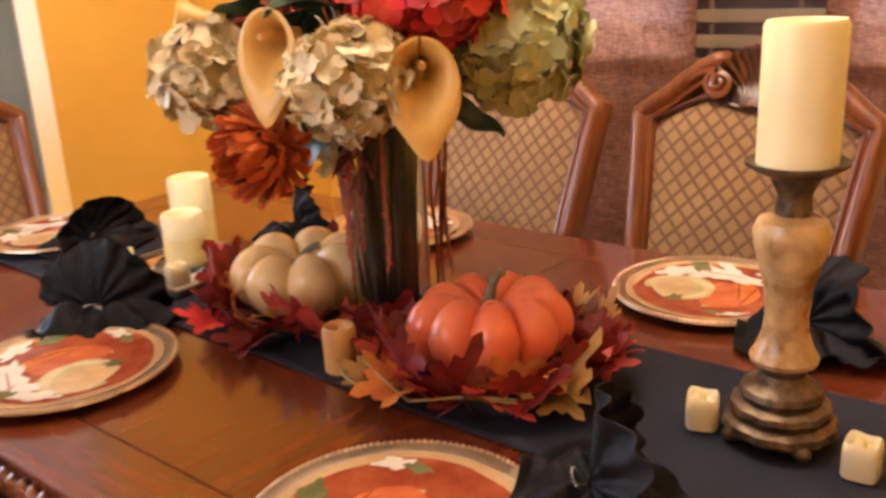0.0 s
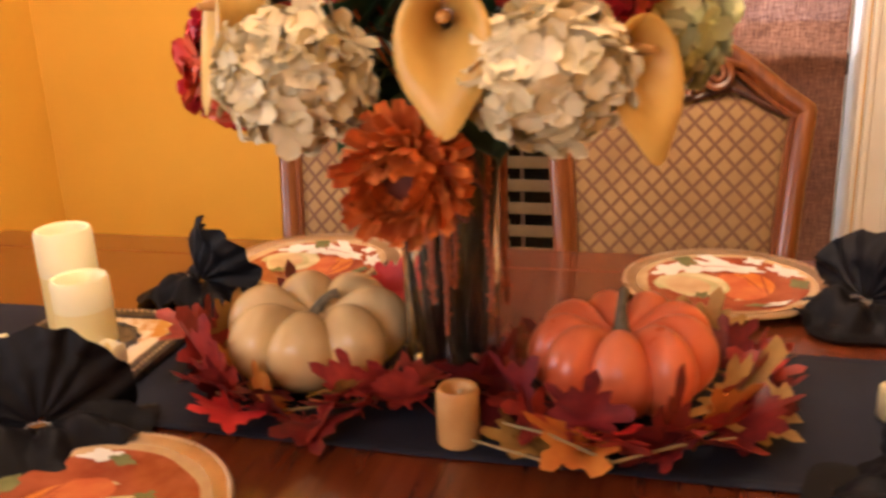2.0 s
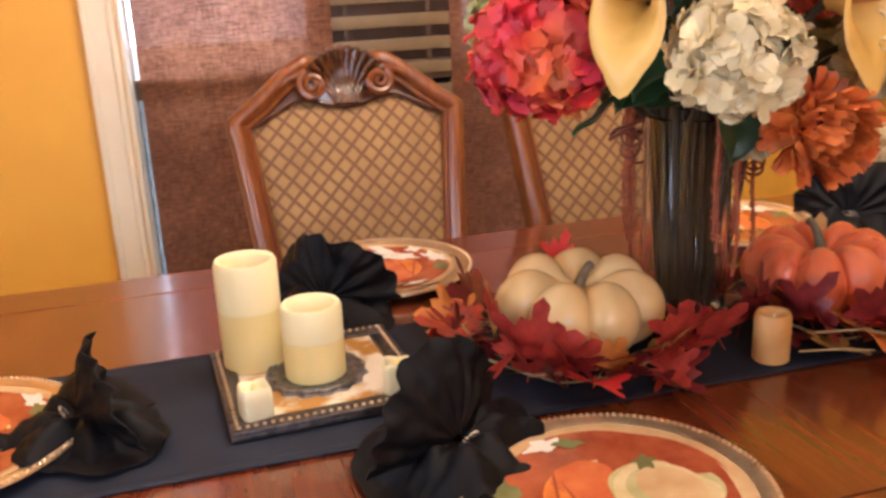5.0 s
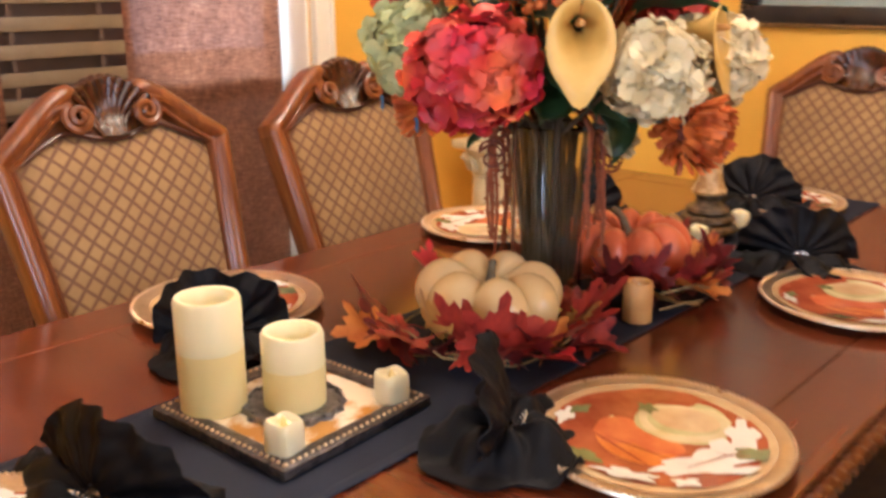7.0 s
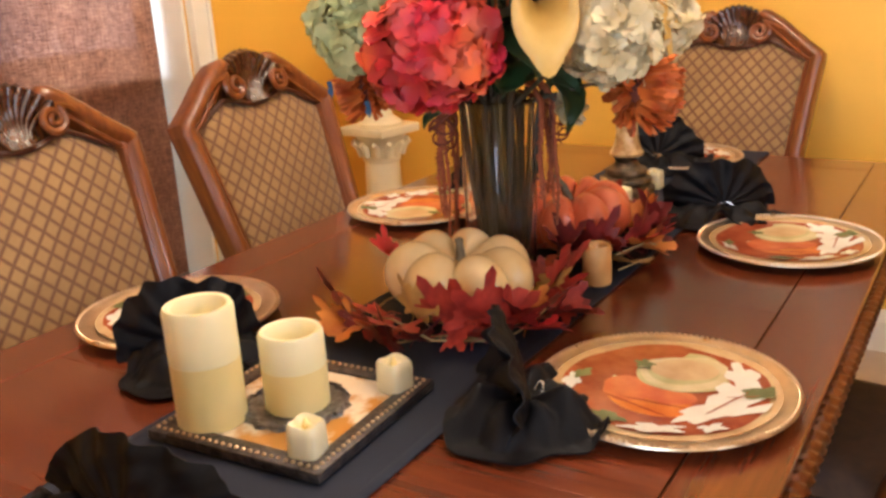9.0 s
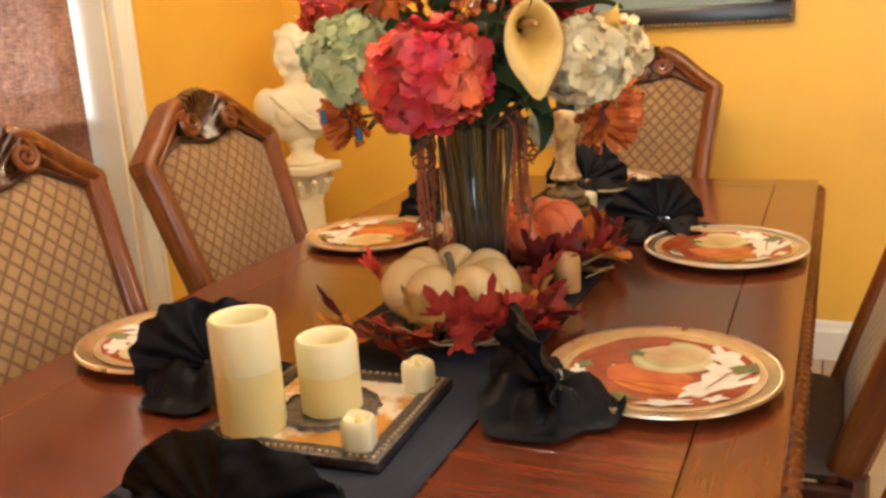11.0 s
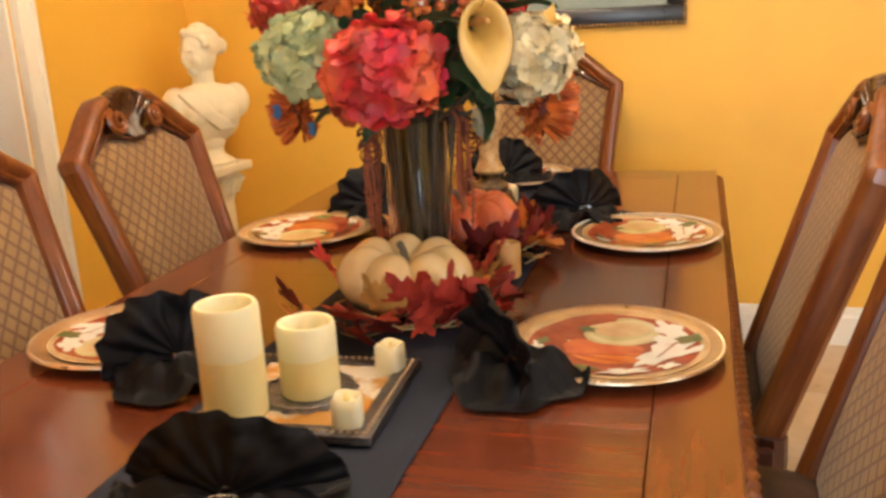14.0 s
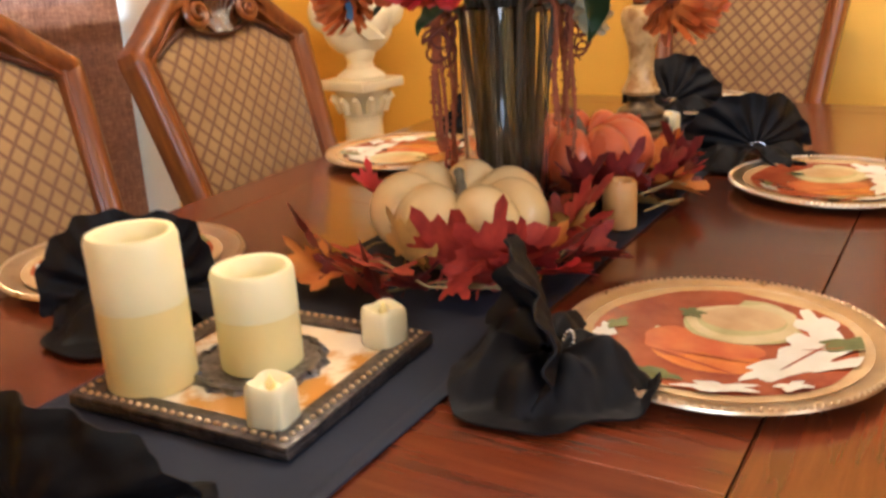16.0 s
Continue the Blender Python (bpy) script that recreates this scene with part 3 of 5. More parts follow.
E_ = 0.004
for p, q in (((TX0, TY0 - E_), (TX1, TY0 - E_)), ((TX0, TY1 + E_), (TX1, TY1 + E_)), ((TX0 - E_, TY0), (TX0 - E_, TY1)), ((TX1 + E_, TY0), (TX1 + E_, TY1))):
    rope_edge((*p, TZ - 0.030), (*q, TZ - 0.030))
part("apron", box(BM(), ((TX0 + TX1) / 2, (TY0 + TY1) / 2, 0.66), (TX1 - TX0 - 0.5, TY1 - TY0 - 0.45, 0.15), 0.004), DARK_WOOD, table)
for x in (-0.45, 0.58):
    bm = lathe(BM(), [(0.0, 0.10), (0.09, 0.10), (0.10, 0.14), (0.06, 0.18), (0.055, 0.24), (0.10, 0.32), (0.11, 0.40), (0.07, 0.50), (0.06, 0.54), (0.12, 0.58), (0.12, 0.60), (0, 0.60)], 28, Matrix.Translation((x, 0.043, 0)))
    part("pedestal", bm, DARK_WOOD, table)
    for sx, sy in ((0, -1), (0, 1)):
        bm = tube(BM(), [(x, 0.043 + sy * 0.04, 0.16), (x, 0.043 + sy * 0.14, 0.14), (x, 0.043 + sy * 0.23, 0.07), (x, 0.043 + sy * 0.27, 0.03), (x, 0.043 + sy * 0.28, 0.0)], [0.05, 0.045, 0.035, 0.03, 0.03], 10)
        part("foot", bm, DARK_WOOD, table)

# cloth runner with soft creases, hanging over both ends
runner = thing("table_runner", "navy black cloth runner along the table's middle", "runner")


def runner_fn(u, v):
    L = TX1 - TX0 + 0.36
    s = -0.18 + L * u
    y = 0.018 + (v - 0.5) * 0.36 + 0.004 * math.sin(7 * u)
    w = TX1 - TX0
    e = 0.026
    if s < 0:
        x, z = TX0 - e, TZ + 0.004 + s + 0.0
    elif s > w:
        x, z = TX1 + e, TZ + 0.004 - (s - w)
    else:
        x, z = TX0 + s, TZ + 0.0045
    x += -e * max(0, 1 - s / 0.02) * (s >= 0) + e * max(0, 1 - (w - s) / 0.02) * (s <= w)
    z += 0.0016 * noise.noise(Vector((x * 9, y * 14, 0))) + 0.0012 * abs(math.sin(x * 5.2)) ** 30
    return (x, y, z)


part("cloth", sheet(BM(), runner_fn, 280, 20, 0.002), RUNNER, runner)
for v0 in (0.0, 0.955):
    part("hem", sheet(BM(), lambda u, v, v0=v0: Vector(runner_fn(u, v0 + 0.045 * v)) + Vector((0, 0, 0.0012 * math.sin(math.pi * min(1, max(0, v))))), 280, 4, 0.0008), RUNNER, runner)


# dining chairs
def chair():
    th = thing("dining_chair", "carved cherry dining chair with tan trellis upholstery", "chair", group="chairs round the table")
    seat_z = 0.44
    part("seat", sheet(BM(), lambda u, v: ((u - 0.5) * (0.50 - 0.07 * v), -0.24 + 0.46 * v, seat_z + 0.02 + 0.045 * (1 - abs(2 * u - 1) ** 4) ** 0.5 * (1 - abs(2 * v - 1) ** 4) ** 0.5), 14, 14, 0.03), SEAT_FABRIC, th, "dark brown woven seat")
    for c, s in (((0, -0.235, 0.40), (0.50, 0.03, 0.09)), ((0, 0.215, 0.40), (0.43, 0.03, 0.09)), ((-0.235, -0.01, 0.40), (0.03, 0.43, 0.09)), ((0.235, -0.01, 0.40), (0.03, 0.43, 0.09))):
        part("seat_rail", box(BM(), c, s, 0.006), DARK_WOOD, th)
    for x in (-1, 1):
        bm = tube(BM(), [(x * 0.225, -0.225, 0.40), (x * 0.235, -0.245, 0.30), (x * 0.225, -0.235, 0.16), (x * 0.222, -0.235, 0.05), (x * 0.23, -0.25, 0.0)], [0.032, 0.034, 0.022, 0.018, 0.025], 12)
        part("front_leg", bm, DARK_WOOD, th)
        bm = tube(BM(), [(x * 0.205, 0.205, 0.46), (x * 0.205, 0.21, 0.30), (x * 0.21, 0.24, 0.12), (x * 0.215, 0.285, 0.0)], [0.028, 0.026, 0.022, 0.02], 8)
        part("back_leg", bm, DARK_WOOD, th)
    # the back leans; it is shaped upright and tilted about its foot
    lean = Matrix.Translation((0, 0.185, 0.42)) @ Matrix.Rotation(radians(-17.5), 4, "X") @ Matrix.Translation((0, 0, -0.42))
    z0 = 0.42
    right = [(0.190, z0), (0.214, 0.74), (0.238, 0.98), (0.246, 1.022)]
    arch = smooth_path([(0.246, 1.022), (0.195, 1.060), (0.150, 1.098), (0.110, 1.128), (0.070, 1.146), (0.0, 1.152)], 5)
    half = [Vector(p) for p in smooth_path(right, 4)[:-1]] + arch
    half = [p for p in half if p.x > 0.076]
    prof = [(-0.024, -0.020), (-0.021, -0.031), (-0.013, -0.039), (-0.003, -0.041), (0.007, -0.037), (0.013, -0.029), (0.016, -0.026), (0.020, -0.030), (0.025, -0.028), (0.028, -0.020), (0.028, 0.018), (0.014, 0.028), (-0.014, 0.028), (-0.024, 0.018)]
    half += [Vector((0.066, 1.138)), Vector((0.058, 1.128)), Vector((0.053, 1.120))]
    sizes = [1.0] * (len(half) - 4) + [0.95, 0.75, 0.45, 0.15]
    fr = part("back_frame", sweep(BM(), [(p.x, p.y) for p in half], prof, sizes=sizes), CHAIR_WOOD, th)
    fl = part("back_frame", sweep(BM(), [(-p.x, p.y) for p in reversed(half)], prof, sizes=sizes[::-1]), CHAIR_WOOD, th)
    br = part("bottom_rail", box(BM(), (0, 0, z0 + 0.03), (0.36, 0.045, 0.05), 0.008), CHAIR_WOOD, th)

    def top(x):
        ax = abs(x) / 0.225
        return 1.068 - 0.022 * (0.5 + 0.5 * math.cos(math.pi * min(1, ax / 0.5))) - 0.062 * max(0, ax - 0.48) ** 1.15 / 0.52 ** 1.15

    def pad(sign):
        def fn(u, v):
            w = 0.176 + 0.049 * v ** 1.0
            x = (2 * u - 1) * w
            z = z0 + 0.05 + (top(x) - z0 - 0.05) * v
            e = (1 - abs(2 * u - 1) ** 6) ** 0.5 * (1 - abs(2 * v - 1) ** 8) ** 0.5
            return (x, sign * (0.006 + 0.020 * e), z)
        return fn
    pf = part("back_pad", sheet(BM(), pad(-1), 24, 26, 0.004), FABRIC, th, "tan trellis-woven back cushion")
    pb = part("back_panel", sheet(BM(), pad(1), 12, 14, 0.004), FABRIC, th)
    # beading round the cushion
    edge = [(-0.180, z0 + 0.06)] + [((2 * u / 24 - 1) * 0.222, top((2 * u / 24 - 1) * 0.222)) for u in range(25)] + [(0.180, z0 + 0.06)]
    bd = part("cushion_bead", tube(BM(), [(x, -0.018, z) for x, z in smooth_path(edge, 3)], 0.0055, 6), DARK_WOOD, th)
    # carved shell between two scrolls
    sh = part("carved_shell", sweep(BM(), smooth_path([(-0.085, 1.088), (-0.05, 1.066), (0, 1.058), (0.05, 1.066), (0.085, 1.088)], 4), [(-0.010, -0.010), (0.0, -0.014), (0.094, -0.012), (0.094, 0.026), (-0.010, 0.026)]), SHELL_WOOD, th, "dark glazed carved shell")
    knots = [(0.0, 1.148), (0.07, 1.144), (0.11, 1.128), (0.15, 1.098), (0.195, 1.060), (0.25, 1.018)]

    def crest(u, v):
        x = (2 * u - 1) * 0.236
        for (xa, za), (xb, zb) in zip(knots, knots[1:]):
            if xa <= abs(x) <= xb:
                zc = za + (zb - za) * (abs(x) - xa) / (xb - xa)
        lo = top(x) - 0.012
        return (x, 0.0, lo + (max(zc, lo + 0.004) - lo) * v)
    cb = part("crest_board", sheet(BM(), crest, 48, 3, 0.022), CHAIR_WOOD, th)
    for k in range(11):
        t9 = (k - 5) / 5
        pts = []
        for t in (0, 0.15, 0.3, 0.45, 0.6, 0.75, 0.88, 0.97):
            pts.append(Vector((t9 * (0.026 + 0.066 * t ** 2.1), -0.030 + 0.018 * math.sin(math.pi * t), 1.050 + (0.122 - 0.044 * t9 * t9) * t)))
        tip = pts[-1]
        pts += [tip + Vector((0, 0.008, 0.004)), tip + Vector((0, 0.022, 0.004)), tip + Vector((0, 0.038, 0.0)), tip + Vector((0, 0.050, -0.012))]
        part("shell_rib", tube(BM(), pts, [0.004, 0.0046, 0.0052, 0.006, 0.007, 0.0085, 0.010, 0.0108, 0.0108, 0.0105, 0.009, 0.006], 10, flat=0.95), SHELL_WOOD, sh)
    scr = []
    for s in (-1, 1):
        bm = BM()
        pts, rad = [], []
        for k in range(40):
            a = math.pi * 0.62 + k * 0.31
            r = 0.031 * (1 - k / 45)
            pts.append((s * (0.074 - r * math.cos(a)), -0.036 - 0.010 * k / 40, 1.094 + r * math.sin(a)))
            rad.append(0.0088 * (1 - 0.4 * k / 40))
        lead = [(s * 0.150, -0.030, 1.092), (s * 0.125, -0.033, 1.112)]
        tube(bm, lead + pts, [0.006, 0.008] + rad, 7)
        scr.append(part("scroll", bm, CHAIR_WOOD, th))
    for ob in (fr, fl, cb, br, pf, pb, bd, sh, *scr):
        ob.matrix_basis = lean
    return th


first = chair()
first.matrix_basis = pose(-0.29, 0.515, 0)
for x, y, r, lab in ((0.335, 0.485, 0, ""), (0.315, -0.445, 180, ""), (-0.265, -0.512, 180, ""), (1.24, 0.02, -90, "carved cherry dining chair at the table's end near the wall"), (-1.06, -0.085, 90, "carved cherry dining chair at the head of the table")):
    c = copy_thing(first, pose(x, y, 0, 0, 0, r) @ Matrix.Diagonal((1, 1, 0.984 if r == 180 else 1, 1)))
    if lab:
        tagged(c, label=lab)


# chargers and painted plates
def charger():
    th = thing("charger_plate", "champagne silver charger plate with a beaded rim", "charger", group="chargers on the table")
    part("dish", lathe(BM(), [(0, 0.004), (0.115, 0.004), (0.128, 0.007), (0.150, 0.017), (0.166, 0.020), (0.170, 0.0195), (0.171, 0.017), (0.150, 0.012), (0.122, 0.000), (0, 0.000)], 72), SILVER, th)
    bm = BM()
    for k in range(128):
        a = 2 * math.pi * k / 128
        bmesh.ops.create_icosphere(bm, subdivisions=1, radius=0.0032, matrix=Matrix.Translation((0.1672 * math.cos(a), 0.1672 * math.sin(a), 0.0200)))
    part("beaded_rim", bm, SILVER, th)
    return th


def blob(bm, cx, cy, rx, ry, z, turn=0, lobes=0, depth=0.0, n=28, seed=0):
    """A flat painted shape with an uneven outline."""
    rnd = random.Random(seed)
    ph = rnd.random() * 6
    c, s = math.cos(turn), math.sin(turn)
    ring = []
    for k in range(n):
        a = 2 * math.pi * k / n
        r = 1 + depth * math.sin(lobes * a + ph) + 0.4 * depth * math.sin((2 * lobes + 1) * a + 2 * ph)
        x, y = rx * r * math.cos(a), ry * r * math.sin(a)
        x, y = cx + c * x - s * y, cy + s * x + c * y
        d = math.hypot(x, y)
        if d > 0.122:
            x, y = x * 0.122 / d, y * 0.122 / d
        ring.append((x, y))
    mid = bm.verts.new((cx, cy, z + dish_z(cx, cy)))
    inner = [bm.verts.new(((x + cx) / 2, (y + cy) / 2, z + dish_z((x + cx) / 2, (y + cy) / 2))) for x, y in ring]
    outer = [bm.verts.new((x, y, z + dish_z(x, y))) for x, y in ring]
    for k in range(n):
        j = (k + 1) % n
        bm.faces.new((mid, inner[k], inner[j]))
        bm.faces.new((inner[k], outer[k], outer[j], inner[j]))


def dish_z(x, y):
    d = math.hypot(x, y)
    return 0.0 if d < 0.085 else 0.0065 * ((d - 0.085) / 0.045) ** 1.3


def plate():
    th = thing("dinner_plate", "glazed plate painted with orange and cream pumpkins", "plate", group="painted plates on the chargers")
    prof = [(0, 0.006)] + [(r, 0.006 + dish_z(r, 0)) for r in (0.04, 0.08, 0.09, 0.10, 0.11, 0.12, 0.128)] + [(0.131, 0.0122), (0.130, 0.0100), (0.10, 0.003), (0.08, 0.001), (0, 0.001)]
    part("dish", lathe(BM(), prof, 64), PAINT_TAN, th, "tan glazed dish")
    z = 0.0064

    def spot(name, material, label, level, *shapes):
        """Painted shapes, each (right, up, half width, half height, turn, lobes, depth) on the dish."""
        for k, (p, q, w, h, turn, lobes, depth) in enumerate(shapes):
            bm = BM()
            blob(bm, 0.128 * (0.882 * p + 0.472 * q), 0.128 * (0.882 * q - 0.472 * p), 0.128 * w, 0.128 * h, z + 0.00028 * level + 0.00002 * k, turn - 0.49, lobes, depth, 44, level * 7 + k)
            part(name, bm, material, th, label)
    spot("russet_ground", PAINT_RED, "russet glazed ground", 1, (0, 0, 0.93, 0.93, 0, 5, 0.015))
    spot("straw_wash", PAINT_TAN, "straw yellow wash", 2, (0.55, 0.50, 0.42, 0.20, -0.6, 3, 0.10), (-0.12, 0.74, 0.34, 0.08, 0.1, 3, 0.15), (-0.62, -0.52, 0.20, 0.12, -0.8, 4, 0.12))
    spot("pumpkin_lobe", PAINT_YELLOW, "straw gold pumpkin edge", 3, (-0.66, -0.02, 0.15, 0.40, 0.30, 2, 0.05), (-0.48, 0.40, 0.16, 0.08, -0.3, 3, 0.1))
    spot("pumpkin_lobe", PAINT_ORANGE, "orange painted pumpkin lobe", 4, (-0.50, -0.12, 0.19, 0.46, 0.42, 2, 0.04), (-0.26, -0.24, 0.24, 0.42, 0.75, 2, 0.05))
    spot("pumpkin_lobe", PAINT_CORAL, "coral painted pumpkin lobe", 5, (-0.30, 0.10, 0.26, 0.26, 0.2, 3, 0.06), (-0.02, -0.18, 0.22, 0.15, -0.5, 2, 0.06))
    spot("pumpkin_rib", PAINT_RED, "", 6, (-0.60, -0.08, 0.013, 0.40, 0.40, 2, 0.1), (-0.41, -0.18, 0.013, 0.42, 0.55, 2, 0.1), (-0.20, -0.24, 0.012, 0.34, 0.85, 2, 0.1))
    spot("painted_gourd", PAINT_OLIVE, "pale olive gourd outline", 6, (0.30, 0.24, 0.44, 0.42, -0.35, 3, 0.03))
    spot("gourd_lobe", PAINT_YELLOW, "cream painted gourd", 7, (0.30, 0.24, 0.42, 0.39, -0.35, 3, 0.03))
    spot("gourd_rib", PAINT_OLIVE, "", 8, (0.31, 0.26, 0.34, 0.28, -0.35, 2, 0.04))
    spot("gourd_lobe", PAINT_TAN, "tan gourd middle", 9, (0.33, 0.29, 0.31, 0.24, -0.35, 2, 0.04))
    spot("painted_leaf", PAINT_WHITE, "white painted leaf", 10, (0.26, -0.52, 0.44, 0.15, 0.25, 7, 0.14), (0.52, -0.34, 0.28, 0.20, 0.6, 5, 0.22), (0.74, -0.08, 0.13, 0.30, -0.2, 5, 0.22), (0.50, -0.66, 0.30, 0.08, -0.25, 6, 0.2))
    spot("painted_leaf", PAINT_WHITE, "white painted leaf", 11, (-0.42, -0.72, 0.24, 0.10, -0.35, 5, 0.28), (0.04, -0.86, 0.11, 0.08, 0.1, 4, 0.3), (-0.78, 0.34, 0.07, 0.16, -0.5, 4, 0.25))
    spot("painted_leaf", PAINT_GREEN, "olive painted leaf", 12, (0.76, -0.42, 0.20, 0.12, -0.5, 4, 0.16), (-0.72, -0.40, 0.17, 0.10, -0.8, 4, 0.18), (0.02, 0.52, 0.08, 0.10, 0.3, 5, 0.25), (-0.62, 0.48, 0.12, 0.06, 0.6, 4, 0.2))
    spot("painted_twig", PAINT_RED, "", 13, (0.38, -0.46, 0.30, 0.010, 0.45, 2, 0.1), (0.56, -0.40, 0.14, 0.009, -0.3, 2, 0.1))
    return th


PLATES = [(-0.322, 0.462, 160), (0.428, 0.452, 180), (0.450, -0.385, 5), (-0.257, -0.372, -20), (1.105, 0.035, 90), (-0.985, 0.01, -90)]
ch, pl = charger(), plate()
for k, (x, y, r) in enumerate(PLATES):
    mc = pose(x, y, TZ + (0.0075 if k > 3 else 0.0), 0, 0, r)
    mp = mc @ Matrix.Translation((0, 0, 0.004)) @ Matrix.Scale(1.06, 4)
    if k == 0:
        ch.matrix_basis, pl.matrix_basis = mc, mp
    else:
        copy_thing(ch, mc)
        copy_thing(pl, mp)


# black napkins, fanned through a jewelled ring
def napkin(seed, jag):
    rnd = random.Random(seed)
    th = thing("napkin", "black satin napkin fanned through a jewelled ring", "napkin", group="napkins beside the plates")
    ph = rnd.random() * 6

    def fan(u, v):
        a = radians(-98 + 196 * u)
        pleat = abs(((u * 8 + 0.15 * math.sin(7 * u + ph)) % 1) - 0.5) * 2
        r = 0.010 + 0.104 * v * (1 + 0.018 * math.sin(5 * a + ph) + 0.02 * math.sin(2 * a + ph) + jag * v * (pleat - 0.5) + 0.6 * jag * v * math.sin(21 * u + ph))
        ripple = (0.004 + 0.14 * jag) * v ** 0.7 * (0.5 - 0.5 * math.cos(math.pi * pleat) - 0.5) + 0.008 * v * math.sin(2.3 * a + ph)
        fold = (0.02 + 0.5 * jag) * max(0, v - 0.6) ** 1.5 * math.sin(3 * a + 2 * ph)
        crumple = (0.008 + 0.2 * jag) * v * noise.noise(Vector((r * math.sin(a) * 22, r * math.cos(a) * 22, seed * 7.1))) + 0.007 * v * noise.noise(Vector((r * math.sin(a) * 60, r * math.cos(a) * 60, seed * 3.3)))
        return (r * math.sin(a) * 1.05, crumple + ripple + fold + 0.026 * v * v + 0.020 * v * abs(2 * u - 1) ** 2, 0.034 + r * math.cos(a) * 0.93 + 0.004 * math.sin(9 * u + ph))
    bm = sheet(BM(), fan, 132, 14, 0.0022)
    for v in bm.verts:
        if v.co.z < 0.008:
            v.co.z = 0.006 + 0.004 * (1 + math.sin(v.co.x * 90))
    part("fan", bm, BLACK_CLOTH, th)

    def skirt(u, v):
        a = radians(-172 + 344 * u)
        r = 0.010 + 0.100 * v * (1 + 0.13 * math.sin(3 * a + ph * 2) + 0.05 * math.sin(7 * a + ph))
        rip = 0.018 * math.sin(11 * u * math.pi * 0.5 + ph) * v + 0.011 * math.sin(47 * u + ph) * v ** 0.6
        rip += 0.026 * v * noise.noise(Vector((r * math.sin(a) * 24, r * math.cos(a) * 24, seed * 5.7))) + 0.010 * v * noise.noise(Vector((r * math.sin(a) * 70, r * math.cos(a) * 70, seed)))
        return (r * math.sin(a) * 1.15, 0.004 - r * math.cos(a) * 0.92, max(0.005, 0.032 + 0.020 * math.sin(math.pi * min(1, v * 1.15)) ** 2 - 0.030 * v + rip))
    part("skirt", sheet(BM(), skirt, 120, 18, 0.0022), BLACK_CLOTH, th)
    bm = BM()
    for k in range(14):
        a = 2 * math.pi * k / 14
        bmesh.ops.create_icosphere(bm, subdivisions=1, radius=0.0022, matrix=Matrix.Translation((0.015 * math.cos(a), -0.016 - 0.005 * math.sin(a), 0.038 + 0.009 * math.sin(a))))
    part("jewelled_ring", bm, STRASS, th, "sparkling rhinestone ring", smooth=False)
    return th


for k, (x, y, r, wide, tall, jag) in enumerate(((-0.460, 0.284, -36, 0.90, 1.02, 0.055), (0.628, 0.340, -44, 0.96, 1.0, 0.05), (0.590, -0.222, -60, 0.98, 0.98, 0.045), (-0.392, -0.236, 35, 0.98, 1.04, 0.02), (0.990, 0.055, -75, 0.98, 1.0, 0.05), (-0.825, 0.005, -78, 1.08, 0.82, 0.015))):
    on_runner = abs(y - 0.018) < 0.2
    napkin(k, jag).matrix_basis = pose(x, y, TZ + (0.007 if on_runner else 0.001), 0, 0, r) @ Matrix.Diagonal((wide, 1.0, tall, 1))


# square tray with candles
tray = thing("candle_tray", "square dark-bordered tray with a mottled gold panel", "tray", pose(-0.515, 0.041, TZ + 0.0068, 0, 0, 2.5))
part("base", box(BM(), (0, 0, 0.004), (0.268, 0.268, 0.008), 0.002), TRAY_METAL, tray)
part("gold_panel", box(BM(), (0, 0, 0.0092), (0.21, 0.21, 0.0016)), PEARL, tray, "mottled gold pearl panel")
for c, s in (((0, -0.119, 0.010), (0.268, 0.030, 0.008)), ((0, 0.119, 0.010), (0.268, 0.030, 0.008)), ((-0.119, 0, 0.010), (0.030, 0.208, 0.008)), ((0.119, 0, 0.010), (0.030, 0.208, 0.008))):
    part("border", box(BM(), c, s, 0.003), TRAY_METAL, tray)
bm = BM()
for k in range(24):
    t = (k + 0.5) / 24 * 0.256 - 0.128
    for x, y in ((t, -0.124), (t, 0.124), (-0.124, t), (0.124, t)):
        bmesh.ops.create_icosphere(bm, subdivisions=1, radius=0.0032, matrix=Matrix.Translation((x, y, 0.0145)))
part("border_bead", bm, SILVER, tray, "row of worn silvery beads")
bm = lathe(BM(), [(0.035, 0.0100), (0.038, 0.0135), (0.056, 0.0155), (0.067, 0.0140), (0.071, 0.0100)], 60, wob=lambda a, z: 1 + 0.05 * math.sin(15 * a))
medal = part("medallion", bm, PEWTER, tray, "scrolled pewter medallion")
for k in range(15):
    a = 2 * math.pi * k / 15
    bm = tube(BM(), [(0.060 * math.cos(a + t) + 0.008 * math.cos(5 * t + a), 0.060 * math.sin(a + t) + 0.008 * math.sin(5 * t + a), 0.0155) for t in (0, 0.08, 0.16, 0.24, 0.32)], 0.0028, 6)
    part("scroll", bm, PEWTER, medal)


